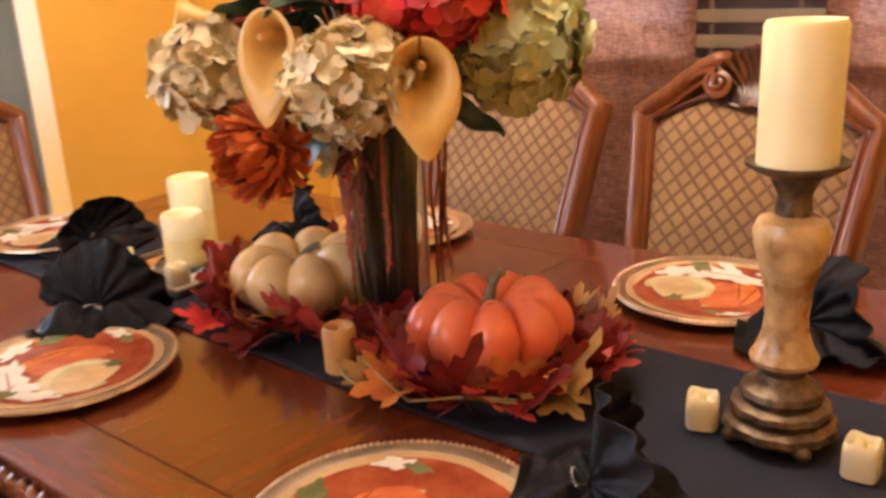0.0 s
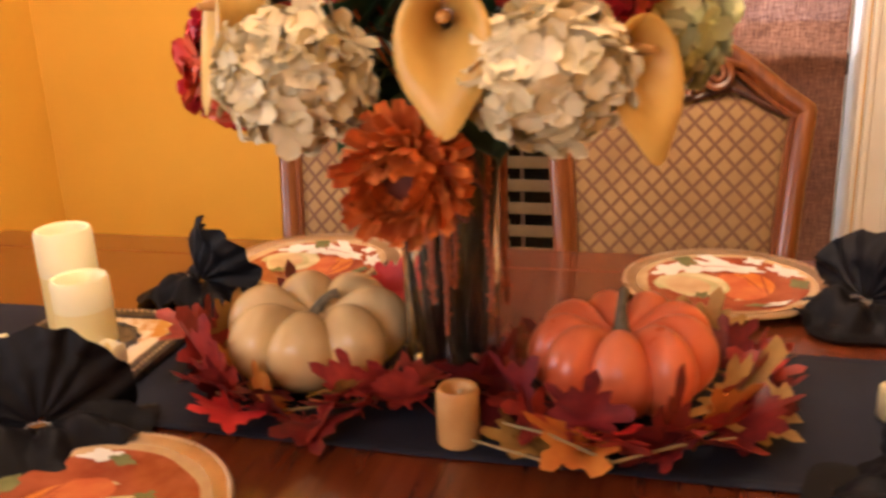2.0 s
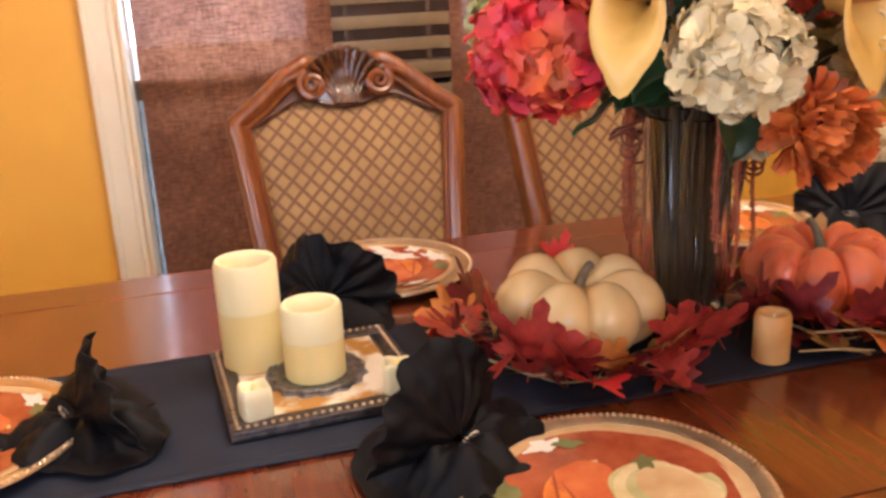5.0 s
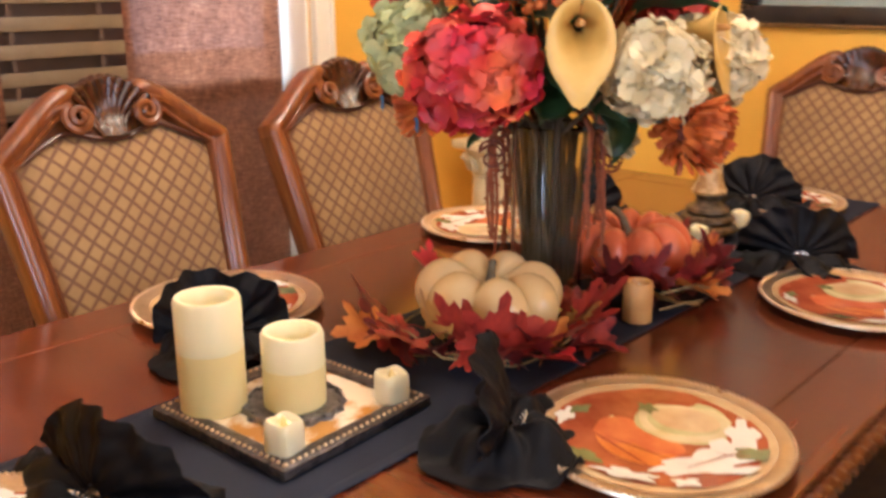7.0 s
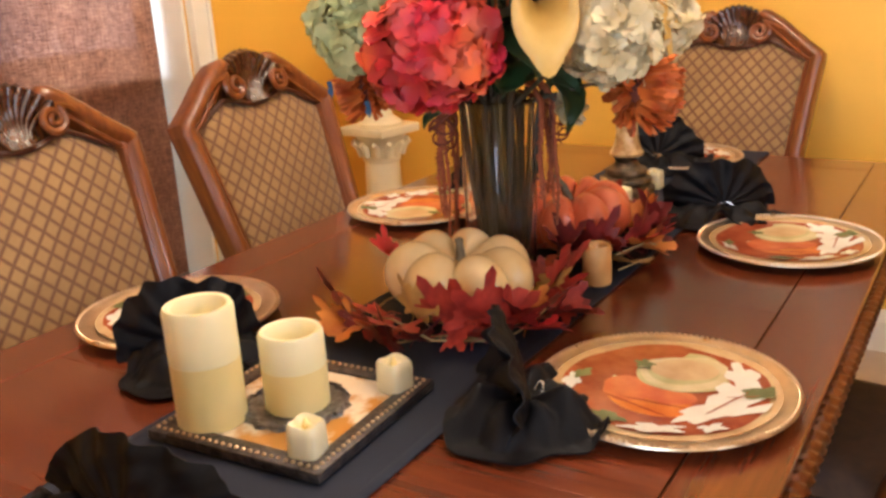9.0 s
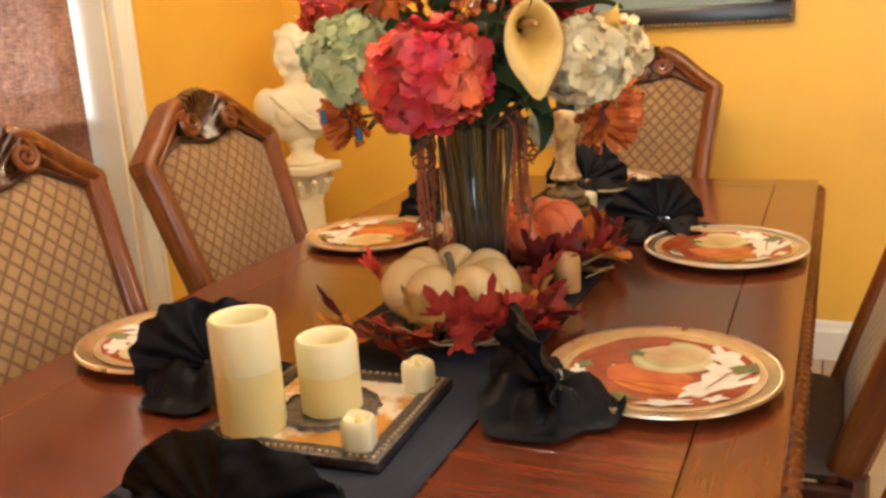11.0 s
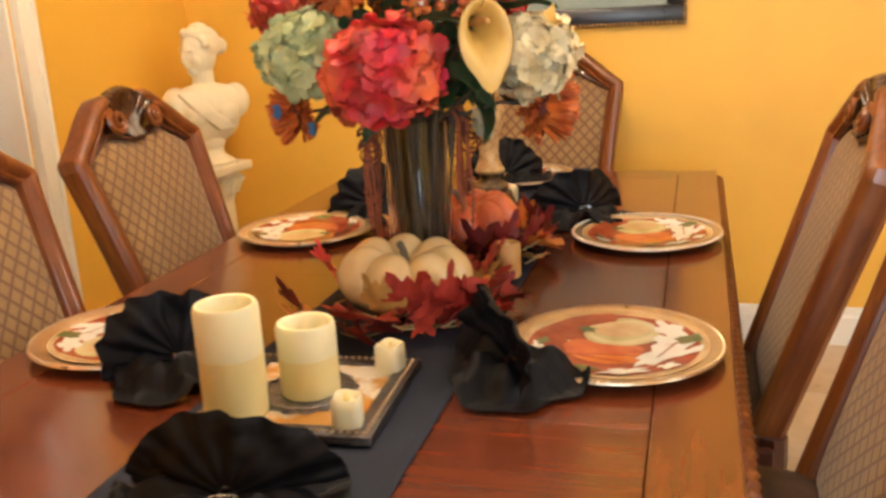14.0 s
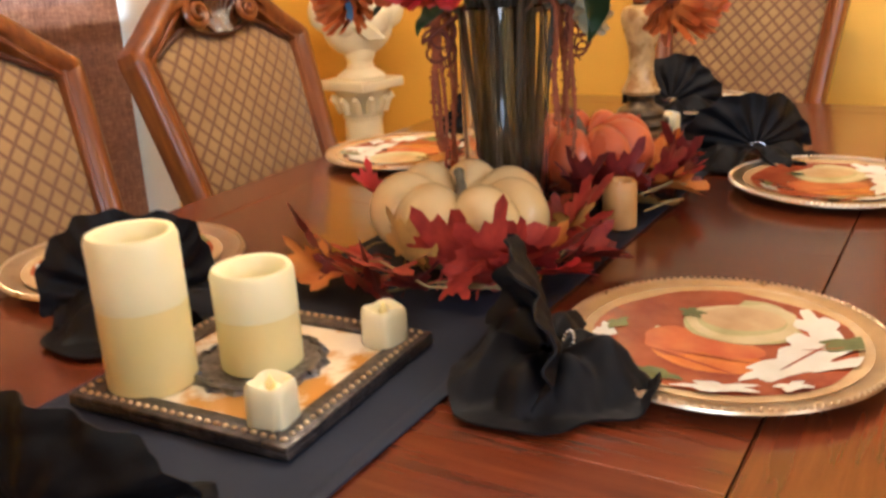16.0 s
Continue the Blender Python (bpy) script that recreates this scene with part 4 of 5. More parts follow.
def pillar(name, label, x, y, z, r, h, deep, material, wave=0.0):
    th = thing(name, label, "candle", pose(x, y, z), group="flameless candles")
    rim = lambda a, zz: 1 + (0.012 * math.sin(3 * a + 1) if zz > h - 0.02 else 0)
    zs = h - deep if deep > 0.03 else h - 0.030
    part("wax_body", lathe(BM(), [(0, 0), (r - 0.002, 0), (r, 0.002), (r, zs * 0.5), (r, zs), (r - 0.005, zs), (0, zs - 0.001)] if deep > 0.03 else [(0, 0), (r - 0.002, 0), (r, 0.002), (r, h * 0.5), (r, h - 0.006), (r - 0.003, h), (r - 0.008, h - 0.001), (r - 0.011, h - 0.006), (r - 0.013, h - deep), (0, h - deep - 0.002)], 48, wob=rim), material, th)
    # light glowing through the thin wall is put into the rim's paler colour
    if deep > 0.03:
        part("lit_hollow_rim", lathe(BM(), [(0, zs + 0.0003), (r, zs + 0.0003), (r, h - 0.006), (r - 0.003, h), (r - 0.008, h - 0.001), (r - 0.011, h - 0.006), (r - 0.013, zs + 0.006), (0, zs + 0.004)], 48, wob=rim), WAX_RIM, th, "hollow wax rim coloured paler for light shining through it")
    part("wick", tube(BM(), [(0, 0, h - deep - 0.003), (0.001, 0, h - deep + 0.006), (0.003, 0.001, h - deep + 0.012)], 0.0018, 6), WAX_PALE, th)
    return th


TRAY_Z = TZ + 0.0068 + 0.0100
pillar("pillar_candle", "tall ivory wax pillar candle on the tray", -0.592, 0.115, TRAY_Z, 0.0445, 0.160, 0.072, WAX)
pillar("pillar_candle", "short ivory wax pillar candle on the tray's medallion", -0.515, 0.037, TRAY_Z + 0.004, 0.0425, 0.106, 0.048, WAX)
pillar("votive_candle", "small amber wax votive candle among the leaves", 0.106, -0.130, TZ + 0.0068, 0.0255, 0.072, 0.016, WAX_AMBER)


def tealight(x, y, z, r):
    th = thing("tealight_candle", "small pale square flameless tealight", "candle", pose(x, y, z, 0, 0, r), group="square tealights")
    bm = BM()
    n = 32
    rows = []
    for rr, h in ((0.0, 0.0), (0.92, 0.0), (1.0, 0.003), (1.0, 0.030), (0.97, 0.040), (0.86, 0.044), (0.70, 0.040), (0.55, 0.036), (0.0, 0.036)):
        ring = []
        for k in range(n):
            a = 2 * math.pi * k / n
            e = (abs(math.cos(a)) ** 5 + abs(math.sin(a)) ** 5) ** (-1 / 5)
            wav = 0.0016 * math.sin(3 * a + 0.7) if h > 0.033 and rr > 0.5 else 0
            ring.append((0.0200 * rr * e * math.cos(a), 0.0200 * rr * e * math.sin(a), h + wav))
        rows.append([bm.verts.new(ring[0])] if rr == 0 else [bm.verts.new(p) for p in ring])
    for a, b in zip(rows, rows[1:]):
        for k in range(n):
            j = (k + 1) % n
            if len(a) == 1:
                bm.faces.new((a[0], b[k], b[j]))
            elif len(b) == 1:
                bm.faces.new((a[k], a[j], b[0]))
            else:
                bm.faces.new((a[k], a[j], b[j], b[k]))
    part("body", bm, WAX_PALE, th)
    part("flame_tip", lathe(BM(), [(0.0045, 0.035), (0.005, 0.038), (0.003, 0.045), (0, 0.050)], 12), WAX, th)


for x, y, z, r in ((-0.607, -0.055, TRAY_Z, 12), (-0.418, -0.052, TRAY_Z, -8), (0.612, 0.010, TZ + 0.0068, 20), (0.805, 0.002, TZ + 0.0068, 5)):
    tealight(x, y, z, r)

# tall stone candle holder with its pillar
HX, HY, HZ = 0.700, 0.035, TZ + 0.0068
holder = thing("candle_holder", "tall honey stone candlestick with bronzed footed base", "candlestick", pose(HX, HY, HZ) @ Matrix.Diagonal((0.93, 0.93, 1.045, 1)))
part("base", lathe(BM(), [(0, 0.012), (0.066, 0.012), (0.072, 0.018), (0.070, 0.026), (0.060, 0.032), (0.064, 0.040), (0.062, 0.047), (0.050, 0.052), (0.053, 0.060), (0.050, 0.067), (0.034, 0.074), (0.028, 0.084), (0.032, 0.092), (0.024, 0.100), (0, 0.100)], 48, wob=lambda a, z: 1 + 0.025 * math.cos(12 * a) * (z < 0.05)), DARK_METAL, holder)
for k in range(4):
    a = math.pi / 4 + k * math.pi / 2
    bm = BM()
    bmesh.ops.create_uvsphere(bm, u_segments=14, v_segments=8, radius=0.014, matrix=Matrix.Translation((0.060 * math.cos(a), 0.060 * math.sin(a), 0.0105)) @ Matrix.Rotation(a, 4, "Z") @ Matrix.Diagonal((1.3, 0.9, 0.75, 1)))
    part("foot", bm, DARK_METAL, holder)
part("stem", lathe(BM(), [(0, 0.098), (0.041, 0.098), (0.043, 0.104), (0.037, 0.113), (0.029, 0.132), (0.0265, 0.152), (0.029, 0.185), (0.038, 0.215), (0.0455, 0.238), (0.047, 0.252), (0.041, 0.265), (0.024, 0.271), (0, 0.271)], 40), MARBLE_GOLD, holder, "veined honey stone stem")
part("cup", lathe(BM(), [(0, 0.268), (0.021, 0.268), (0.022, 0.280), (0.020, 0.292), (0.024, 0.300), (0.030, 0.312), (0.050, 0.320), (0.060, 0.326), (0.061, 0.330), (0.054, 0.328), (0, 0.324)], 44), DARK_METAL, holder)
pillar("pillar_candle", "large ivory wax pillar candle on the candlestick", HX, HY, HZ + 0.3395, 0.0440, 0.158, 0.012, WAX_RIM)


# pumpkins
def pumpkin(name, label, x, y, r, h, ribs, material, turn, lean, tall, crease):
    th = thing(name, label, "pumpkin", pose(x, y, TZ + 0.012, lean, 0, turn))
    bm, n, rows = BM(), 16 * ribs, 26
    grid = []
    for i in range(rows + 1):
        t = math.pi * i / rows
        ring = []
        for k in range(n):
            ang = 2 * math.pi * k / n
            lobe = abs(math.cos(ribs * ang / 2 + 0.25 * math.sin(ang + 1))) ** 0.55
            full = 1 - crease + crease * lobe + 0.025 * math.sin(2 * ang + 1) + 0.02 * math.sin(5 * ang)
            rr = r * max(0.0, math.sin(t)) ** 0.70 * full
            up = 0.5 - 0.5 * math.cos(t)
            near = math.exp(-(rr / (0.40 * r)) ** 2)
            z = h * (up * (0.86 + 0.14 * lobe) if up > 0.5 else up) - h * near * (0.34 if up > 0.5 else -0.08)
            ring.append((rr * math.cos(ang), rr * math.sin(ang), z))
        grid.append([bm.verts.new(ring[0])] if i in (0, rows) else [bm.verts.new(p) for p in ring])
    for lo, hi in zip(grid, grid[1:]):
        for k in range(n):
            j = (k + 1) % n
            if len(lo) == 1:
                bm.faces.new((lo[0], hi[k], hi[j]))
            elif len(hi) == 1:
                bm.faces.new((lo[k], lo[j], hi[0]))
            else:
                bm.faces.new((lo[k], lo[j], hi[j], hi[k]))
    part("body", bm, material, th)
    zt = h * 0.60
    pts = [(0, 0, zt - 0.004), (0.0, 0.0, zt + 0.004), (0.003, 0.001, zt + 0.015 * tall), (0.010, 0.003, zt + 0.026 * tall), (0.021, 0.006, zt + 0.034 * tall), (0.032, 0.009, zt + 0.036 * tall)]
    bm = tube(BM(), pts, [0.024, 0.014, 0.0085, 0.0068, 0.0062, 0.0075], 12)
    part("stem", bm, STEM_GREY, th, "dry curved stem")


pumpkin("white_pumpkin", "cream ribbed pumpkin nested in maple leaves", -0.128, 0.015, 0.126, 0.136, 7, PUMP_WHITE, 20, 3, 0.9, 0.20)
pumpkin("orange_pumpkin", "orange ribbed pumpkin nested in maple leaves", 0.290, 0.0, 0.122, 0.134, 9, PUMP_ORANGE, 70, -3, 1.5, 0.20)

# glass vase
VX, VY = 0.062, 0.035
vase = thing("glass_vase", "tall clear glass cylinder vase packed with stems", "vase", pose(VX, VY, TZ + 0.0068))
part("body", lathe(BM(), [(0, 0.0205), (0.064, 0.0205), (0.066, 0.33), (0.063, 0.331), (0.060, 0.328), (0.058, 0.036), (0.050, 0.028), (0, 0.026)], 56), GLASS, vase)
part("base", lathe(BM(), [(0, 0), (0.060, 0), (0.0635, 0.003), (0.064, 0.010), (0.0635, 0.019), (0.062, 0.020), (0, 0.020)], 56), GLASS, vase, "thick clear glass foot")


# flowers
bouquet = thing("flower_bouquet", "autumn silk bouquet of hydrangeas, callas and mums", "flowers", pose(VX, VY, TZ + 0.0068))
ORIGIN = Vector((VX, VY, TZ + 0.0068))
rng = random.Random(11)


def facing(v):
    return Vector(v).normalized().to_track_quat("Z", "Y").to_matrix().to_4x4()


def stalk(p):
    q = Vector(p) - ORIGIN
    foot = Vector((q.x * 0.15, q.y * 0.15, 0.05))
    neck = Vector((max(-0.045, min(0.045, q.x * 0.35)), max(-0.045, min(0.045, q.y * 0.35)), 0.32))
    part("stalk", tube(BM(), [foot, foot.lerp(neck, 0.5), neck, neck.lerp(q, 0.6) + Vector((0, 0, 0.02)), q], [0.004, 0.004, 0.004, 0.0035, 0.003], 6), STALK, bouquet)


def hydrangea(p, r, material, label, seed, squash=0.85, aim=None):
    rnd = random.Random(seed)
    c = Vector(p) - ORIGIN
    axis = Vector(aim) if aim else Vector((c.x, c.y, 0.03)).normalized()
    bm = BM()
    n = 105
    for k in range(n):
        z = 1 - 1.72 * (k + 0.5) / n
        a = k * 2.39996
        d = Vector((math.sqrt(max(0, 1 - z * z)) * math.cos(a), math.sqrt(max(0, 1 - z * z)) * math.sin(a), z))
        d = (facing(axis) @ d).normalized()
        d = (d + Vector([rnd.uniform(-0.13, 0.13) for _ in range(3)])).normalized()
        rr = r * (0.76 + 0.28 * rnd.random())
        at = c + Vector((d.x, d.y, d.z * squash + 0.0)) * rr
        m = Matrix.Translation(at) @ facing(d + Vector([rnd.uniform(-0.5, 0.5) for _ in range(3)])) @ Matrix.Rotation(rnd.random() * 6, 4, "Z")
        size = r * (0.30 + 0.07 * rnd.random())
        for q in range(4):
            mm = m @ Matrix.Rotation(q * math.pi / 2 + rnd.uniform(-0.15, 0.15), 4, "Z")
            lift = rnd.uniform(-0.05, 0.65)

            def petal(u, v):
                w = (0.22 + 0.78 * math.sin(math.pi * min(1, 0.08 + 0.62 * v))) * math.sqrt(max(0.02, 1 - max(0, (v - 0.72) / 0.29) ** 2))
                x = size * v * (1 - 0.10 * (2 * u - 1) ** 2 * v)
                y = (u - 0.5) * size * 1.0 * w
                zz = size * (lift * v * v + 0.20 * (2 * u - 1) ** 2 * v * 0.5 - 0.22 * v ** 4 + 0.03 * math.sin(5 * u + k))
                return (x, y, zz)
            sheet(bm, petal, 4, 6, 0, mm)
    bmesh.ops.create_icosphere(bm, subdivisions=2, radius=r * 0.70, matrix=Matrix.Translation(c) @ Matrix.Diagonal((1, 1, squash, 1)))
    part("hydrangea", bm, material, bouquet, label)
    stalk(c + ORIGIN)


def mum(p, r, label, seed, aim=None, full=1.0):
    rnd = random.Random(seed)
    c = Vector(p) - ORIGIN
    axis = Vector(aim) if aim else Vector((c.x, c.y, 0.0)).normalized()
    m0 = Matrix.Translation(c) @ facing(axis)
    bm = BM()
    for ring, (count, tilt, length) in enumerate(((22, -0.60, 0.86), (26, -0.20, 0.98), (26, 0.20, 0.98), (22, 0.52, 0.88), (18, 0.80, 0.76))):
        for k in range(count):
            a = 2 * math.pi * (k + 0.5 * (ring % 2)) / count + rnd.uniform(-0.12, 0.12)
            t = tilt * full + rnd.uniform(-0.18, 0.18)
            L = r * length * rnd.uniform(0.88, 1.08)
            mm = m0 @ Matrix.Rotation(a, 4, "Z") @ Matrix.Rotation(-t, 4, "Y")

            def petal(u, v):
                w = (0.30 + 0.70 * math.sin(math.pi * min(1, v * 0.86)) ** 0.8) * r * 0.25
                curl = r * v * v * (0.42 if tilt > 0.1 else 0.12) - 0.20 * r * max(0, v - 0.7)
                return (0.26 * r + L * 0.80 * v * (1 - 0.12 * v), (u - 0.5) * w, curl - 0.10 * r * math.cos((u - 0.5) * 3) + 0.04 * r * math.sin(9 * v))
            sheet(bm, petal, 2, 4, 0, mm)
    part("chrysanthemum", bm, PETAL_ORANGE, bouquet, label)
    bm = BM()
    bmesh.ops.create_icosphere(bm, subdivisions=2, radius=r * 0.40, matrix=m0 @ Matrix.Diagonal((1, 1, 0.9, 1)))
    part("flower_centre", bm, MUM_CORE, bouquet)
    stalk(c + ORIGIN)


def calla(p, size, aim, roll, label, seed):
    """A funnel-shaped spathe that opens to the aim, its point hanging below."""
    c = Vector(p) - ORIGIN
    z = Vector(aim).normalized()
    down = (Vector((0, 0, -1)) - z * Vector((0, 0, -1)).dot(z)).normalized()
    side = down.cross(z)
    m = Matrix((( side.x, down.x, z.x, c.x), (side.y, down.y, z.y, c.y), (side.z, down.z, z.z, c.z), (0, 0, 0, 1))) @ Matrix.Rotation(radians(roll), 4, "Z")

    def spathe(u, v):
        a = 2 * math.pi * (u - 0.5) * 0.985
        s = (1 + math.cos(a)) / 2
        lip = size * (0.64 + 0.30 * s ** 2.2 - 0.08 * (1 - s) ** 3)
        r = lip * (0.16 + 0.84 * v ** 1.5)
        x = r * math.sin(a) * (0.80 - 0.06 * s)
        y = r * math.cos(a) - 0.30 * size * (1 - v)
        zz = -size * 0.85 * (1 - v) ** 1.3 - 0.26 * size * v ** 5 * (0.35 + 0.65 * s)
        if s > 0.93:
            y += size * 0.24 * ((s - 0.93) / 0.07) ** 2 * v ** 3
        return (x, y, zz)
    part("calla_spathe", sheet(BM(), spathe, 40, 16, 0.0016, m), CALLA, bouquet, label)
    part("spadix", tube(BM(), [(m @ Vector(q)) for q in ((0, -0.28 * size, -0.8 * size), (0, -0.2 * size, -0.35 * size), (0, -0.12 * size, 0.0))], [0.006, 0.007, 0.004], 10), SPADIX, bouquet)
    tailp = m @ Vector((0, -0.30 * size, -0.82 * size))
    end = Vector((tailp.x * 0.35, tailp.y * 0.35, 0.33))
    part("stalk", tube(BM(), [tailp, tailp.lerp(end, 0.5) + Vector((0, 0, 0.02)), end, Vector((end.x * 0.6, end.y * 0.6, 0.06))], [0.007, 0.005, 0.005, 0.005], 7), STALK, bouquet)


def leaf(p, aim, length, width, seed, material=None):
    rnd = random.Random(seed)
    c = Vector(p) - ORIGIN
    z = Vector(aim).normalized()
    m = Matrix.Translation(c) @ z.to_track_quat("X", "Z").to_matrix().to_4x4() @ Matrix.Rotation(rnd.uniform(-0.6, 0.6), 4, "X")
    bend = rnd.uniform(0.1, 0.35)

    def fn(u, v):
        w = width * math.sin(math.pi * min(1.0, v ** 0.75)) ** 0.8 * (1 + 0.06 * math.sin(26 * v))
        return (length * v, (u - 0.5) * 2 * w, -length * bend * v * v + 0.25 * width * abs(2 * u - 1) + 0.004 * math.sin(11 * v + seed))
    part("green_leaf", sheet(BM(), fn, 6, 12, 0.0008, m), material or FOLIAGE, bouquet)


hydrangea((-0.170, 0.015, 1.205), 0.098, PETAL_RED, "coral red hydrangea head", 1)
hydrangea((-0.030, -0.205, 1.208), 0.074, PETAL_WHITE, "cream white hydrangea head", 2)
hydrangea((0.222, -0.180, 1.208), 0.077, PETAL_WHITE, "cream white hydrangea head", 3)
hydrangea((-0.140, 0.165, 1.235), 0.080, PETAL_GREEN, "pale green hydrangea head", 4)
hydrangea((0.300, 0.070, 1.225), 0.090, PETAL_GREEN, "pale green hydrangea head", 5)
hydrangea((0.240, -0.045, 1.320), 0.100, PETAL_RED, "coral red hydrangea head", 6)
hydrangea((-0.070, 0.215, 1.315), 0.070, PETAL_RED, "coral red hydrangea head", 7)
hydrangea((0.130, 0.210, 1.230), 0.085, PETAL_WHITE, "cream white hydrangea head", 8)
mum((0.085, -0.215, 1.112), 0.076, "burnt orange chrysanthemum", 21, (0.0, -1.0, -0.1))
mum((-0.040, 0.240, 1.120), 0.060, "burnt orange chrysanthemum", 22, (-0.5, 0.9, -0.2))
mum((-0.110, 0.110, 1.360), 0.075, "burnt orange chrysanthemum", 23, (-0.8, 0.2, 0.6))
mum((0.120, -0.080, 1.380), 0.080, "burnt orange chrysanthemum", 24, (-0.3, -0.7, 0.6))
mum((0.180, 0.110, 1.375), 0.075, "burnt orange chrysanthemum", 25, (0.5, 0.5, 0.7))
calla((-0.155, -0.165, 1.268), 0.088, (-0.80, -0.62, 0.25), 0, "golden yellow calla lily", 31)
calla((0.135, -0.245, 1.255), 0.085, (0.2, -1.0, 0.25), 0, "golden yellow calla lily", 32)
calla((0.325, -0.160, 1.215), 0.085, (0.75, -0.75, 0.30), 0, "golden yellow calla lily", 33)
calla((-0.06, 0.02, 1.420), 0.075, (-0.75, -0.1, 0.6), 0, "golden yellow calla lily", 34)
for k in range(46):
    a = rng.random() * 2 * math.pi
    zz = rng.uniform(1.12, 1.40)
    r0 = rng.uniform(0.02, 0.09)
    p = (VX + r0 * math.cos(a), VY + r0 * math.sin(a), zz)
    leaf(p, (math.cos(a), math.sin(a), rng.uniform(-0.45, 0.5) + (zz - 1.2) * 1.5), rng.uniform(0.10, 0.15) if zz < 1.3 else rng.uniform(0.12, 0.18), rng.uniform(0.028, 0.048), 100 + k)
for k, (p, d, ln, wd) in enumerate((((0.05, -0.06, 1.33), (-0.45, -0.85, 0.25), 0.19, 0.070), ((0.12, -0.08, 1.28), (0.15, -0.95, 0.35), 0.15, 0.040), ((-0.02, -0.03, 1.34), (-0.9, -0.3, 0.35), 0.17, 0.055), ((0.10, 0.10, 1.33), (0.3, 0.9, 0.3), 0.18, 0.060), ((0.0, 0.0, 1.20), (-0.75, -0.55, -0.35), 0.15, 0.050), ((0.15, 0.02, 1.32), (0.9, -0.25, 0.35), 0.18, 0.060), ((0.0, -0.05, 1.22), (-0.7, -0.5, -0.2), 0.16, 0.055), ((0.02, -0.05, 1.29), (-0.8, -0.35, 0.0), 0.17, 0.06), ((0.08, -0.06, 1.17), (-0.3, -0.6, -0.7), 0.13, 0.05), ((0.06, 0.0, 1.18), (-0.9, -0.2, -0.5), 0.12, 0.05), ((0.10, -0.05, 1.19), (0.5, -0.7, -0.5), 0.14, 0.05), ((0.02, 0.08, 1.19), (-0.5, 0.7, -0.6), 0.12, 0.045))):
    leaf(p, d, ln, wd, 300 + k)
# small orange berry sprays
for k in range(15):
    a = rng.random() * 2 * math.pi
    c = Vector((0.15 * math.cos(a), 0.15 * math.sin(a), rng.uniform(0.50, 0.62)))
    bm = BM()
    for j in range(10):
        d = Vector([rng.uniform(-1, 1) for _ in range(3)]).normalized() * rng.uniform(0.01, 0.032)
        bmesh.ops.create_icosphere(bm, subdivisions=1, radius=rng.uniform(0.006, 0.010), matrix=Matrix.Translation(c + d))
    tube(bm, [c, c * 0.6 + Vector((0, 0, 0.12)), Vector((0, 0, 0.33))], 0.0018, 5)
    part("berry_spray", bm, PETAL_ORANGE, bouquet)
for x, y, z in ((-0.13, 0.165, 1.105), (-0.16, 0.215, 1.14)):
    bm = BM()
    for q in range(5):
        sheet(bm, lambda u, v: (0.015 * v, (u - 0.5) * 0.014 * math.sin(math.pi * min(1, v * 0.8 + 0.1)), 0.004 * v), 2, 3, 0, Matrix.Translation(Vector((x, y, z)) - ORIGIN) @ facing((-0.8, 0.5, 0)) @ Matrix.Rotation(q * 1.257, 4, "Z"))
    part("blue_blossom", bm, BLUE_PETAL, bouquet, "small blue blossom")
# stems in the vase
for k in range(42):
    a = rng.random() * 2 * math.pi
    r0, r1 = 0.042 * math.sqrt(rng.random()), 0.052 * math.sqrt(rng.random())
    a2 = a + rng.uniform(-1.2, 1.2)
    p, q = Vector((r0 * math.cos(a), r0 * math.sin(a), 0.03)), Vector((r1 * math.cos(a2), r1 * math.sin(a2), 0.34))
    part("stem", tube(BM(), [p, p.lerp(q, 0.5) + Vector((rng.uniform(-0.006, 0.006), rng.uniform(-0.006, 0.006), 0)), q], rng.uniform(0.004, 0.0065), 7), STALK, bouquet)
# hanging amaranth tassels round the vase
for k in range(16):
    a = radians((115, -65, 45, -70, 105, 60, -85, 125)[k % 8]) + rng.uniform(-0.32, 0.32)
    r0 = rng.uniform(0.075, 0.105)
    drop = rng.uniform(0.16, 0.31)
    pts = [Vector((0.05 * math.cos(a), 0.05 * math.sin(a), 0.36)), Vector((r0 * 0.85 * math.cos(a), r0 * 0.85 * math.sin(a), 0.35))]
    for j in range(1, 15):
        pts.append(Vector(((r0 + 0.003 * math.sin(j * 0.6 + k)) * math.cos(a + 0.01 * math.sin(0.7 * j)), (r0 + 0.003 * math.sin(0.5 * j + k)) * math.sin(a + 0.01 * math.sin(0.7 * j)), 0.34 - drop * j / 14)))
    bm = tube(BM(), pts, [0.003, 0.004] + [0.0040 * (1 - 0.5 * j / 14) for j in range(1, 15)], 7)
    for j in range(60):
        t = rng.uniform(2, len(pts) - 1.01)
        i = int(t)
        c = pts[i].lerp(pts[i + 1], t - i) + Vector([rng.uniform(-0.004, 0.004) for _ in range(3)])
        bmesh.ops.create_icosphere(bm, subdivisions=1, radius=rng.uniform(0.0016, 0.0032), matrix=Matrix.Translation(c))
    part("amaranth_tassel", bm, AMARANTH, bouquet, "hanging rust amaranth tassel")


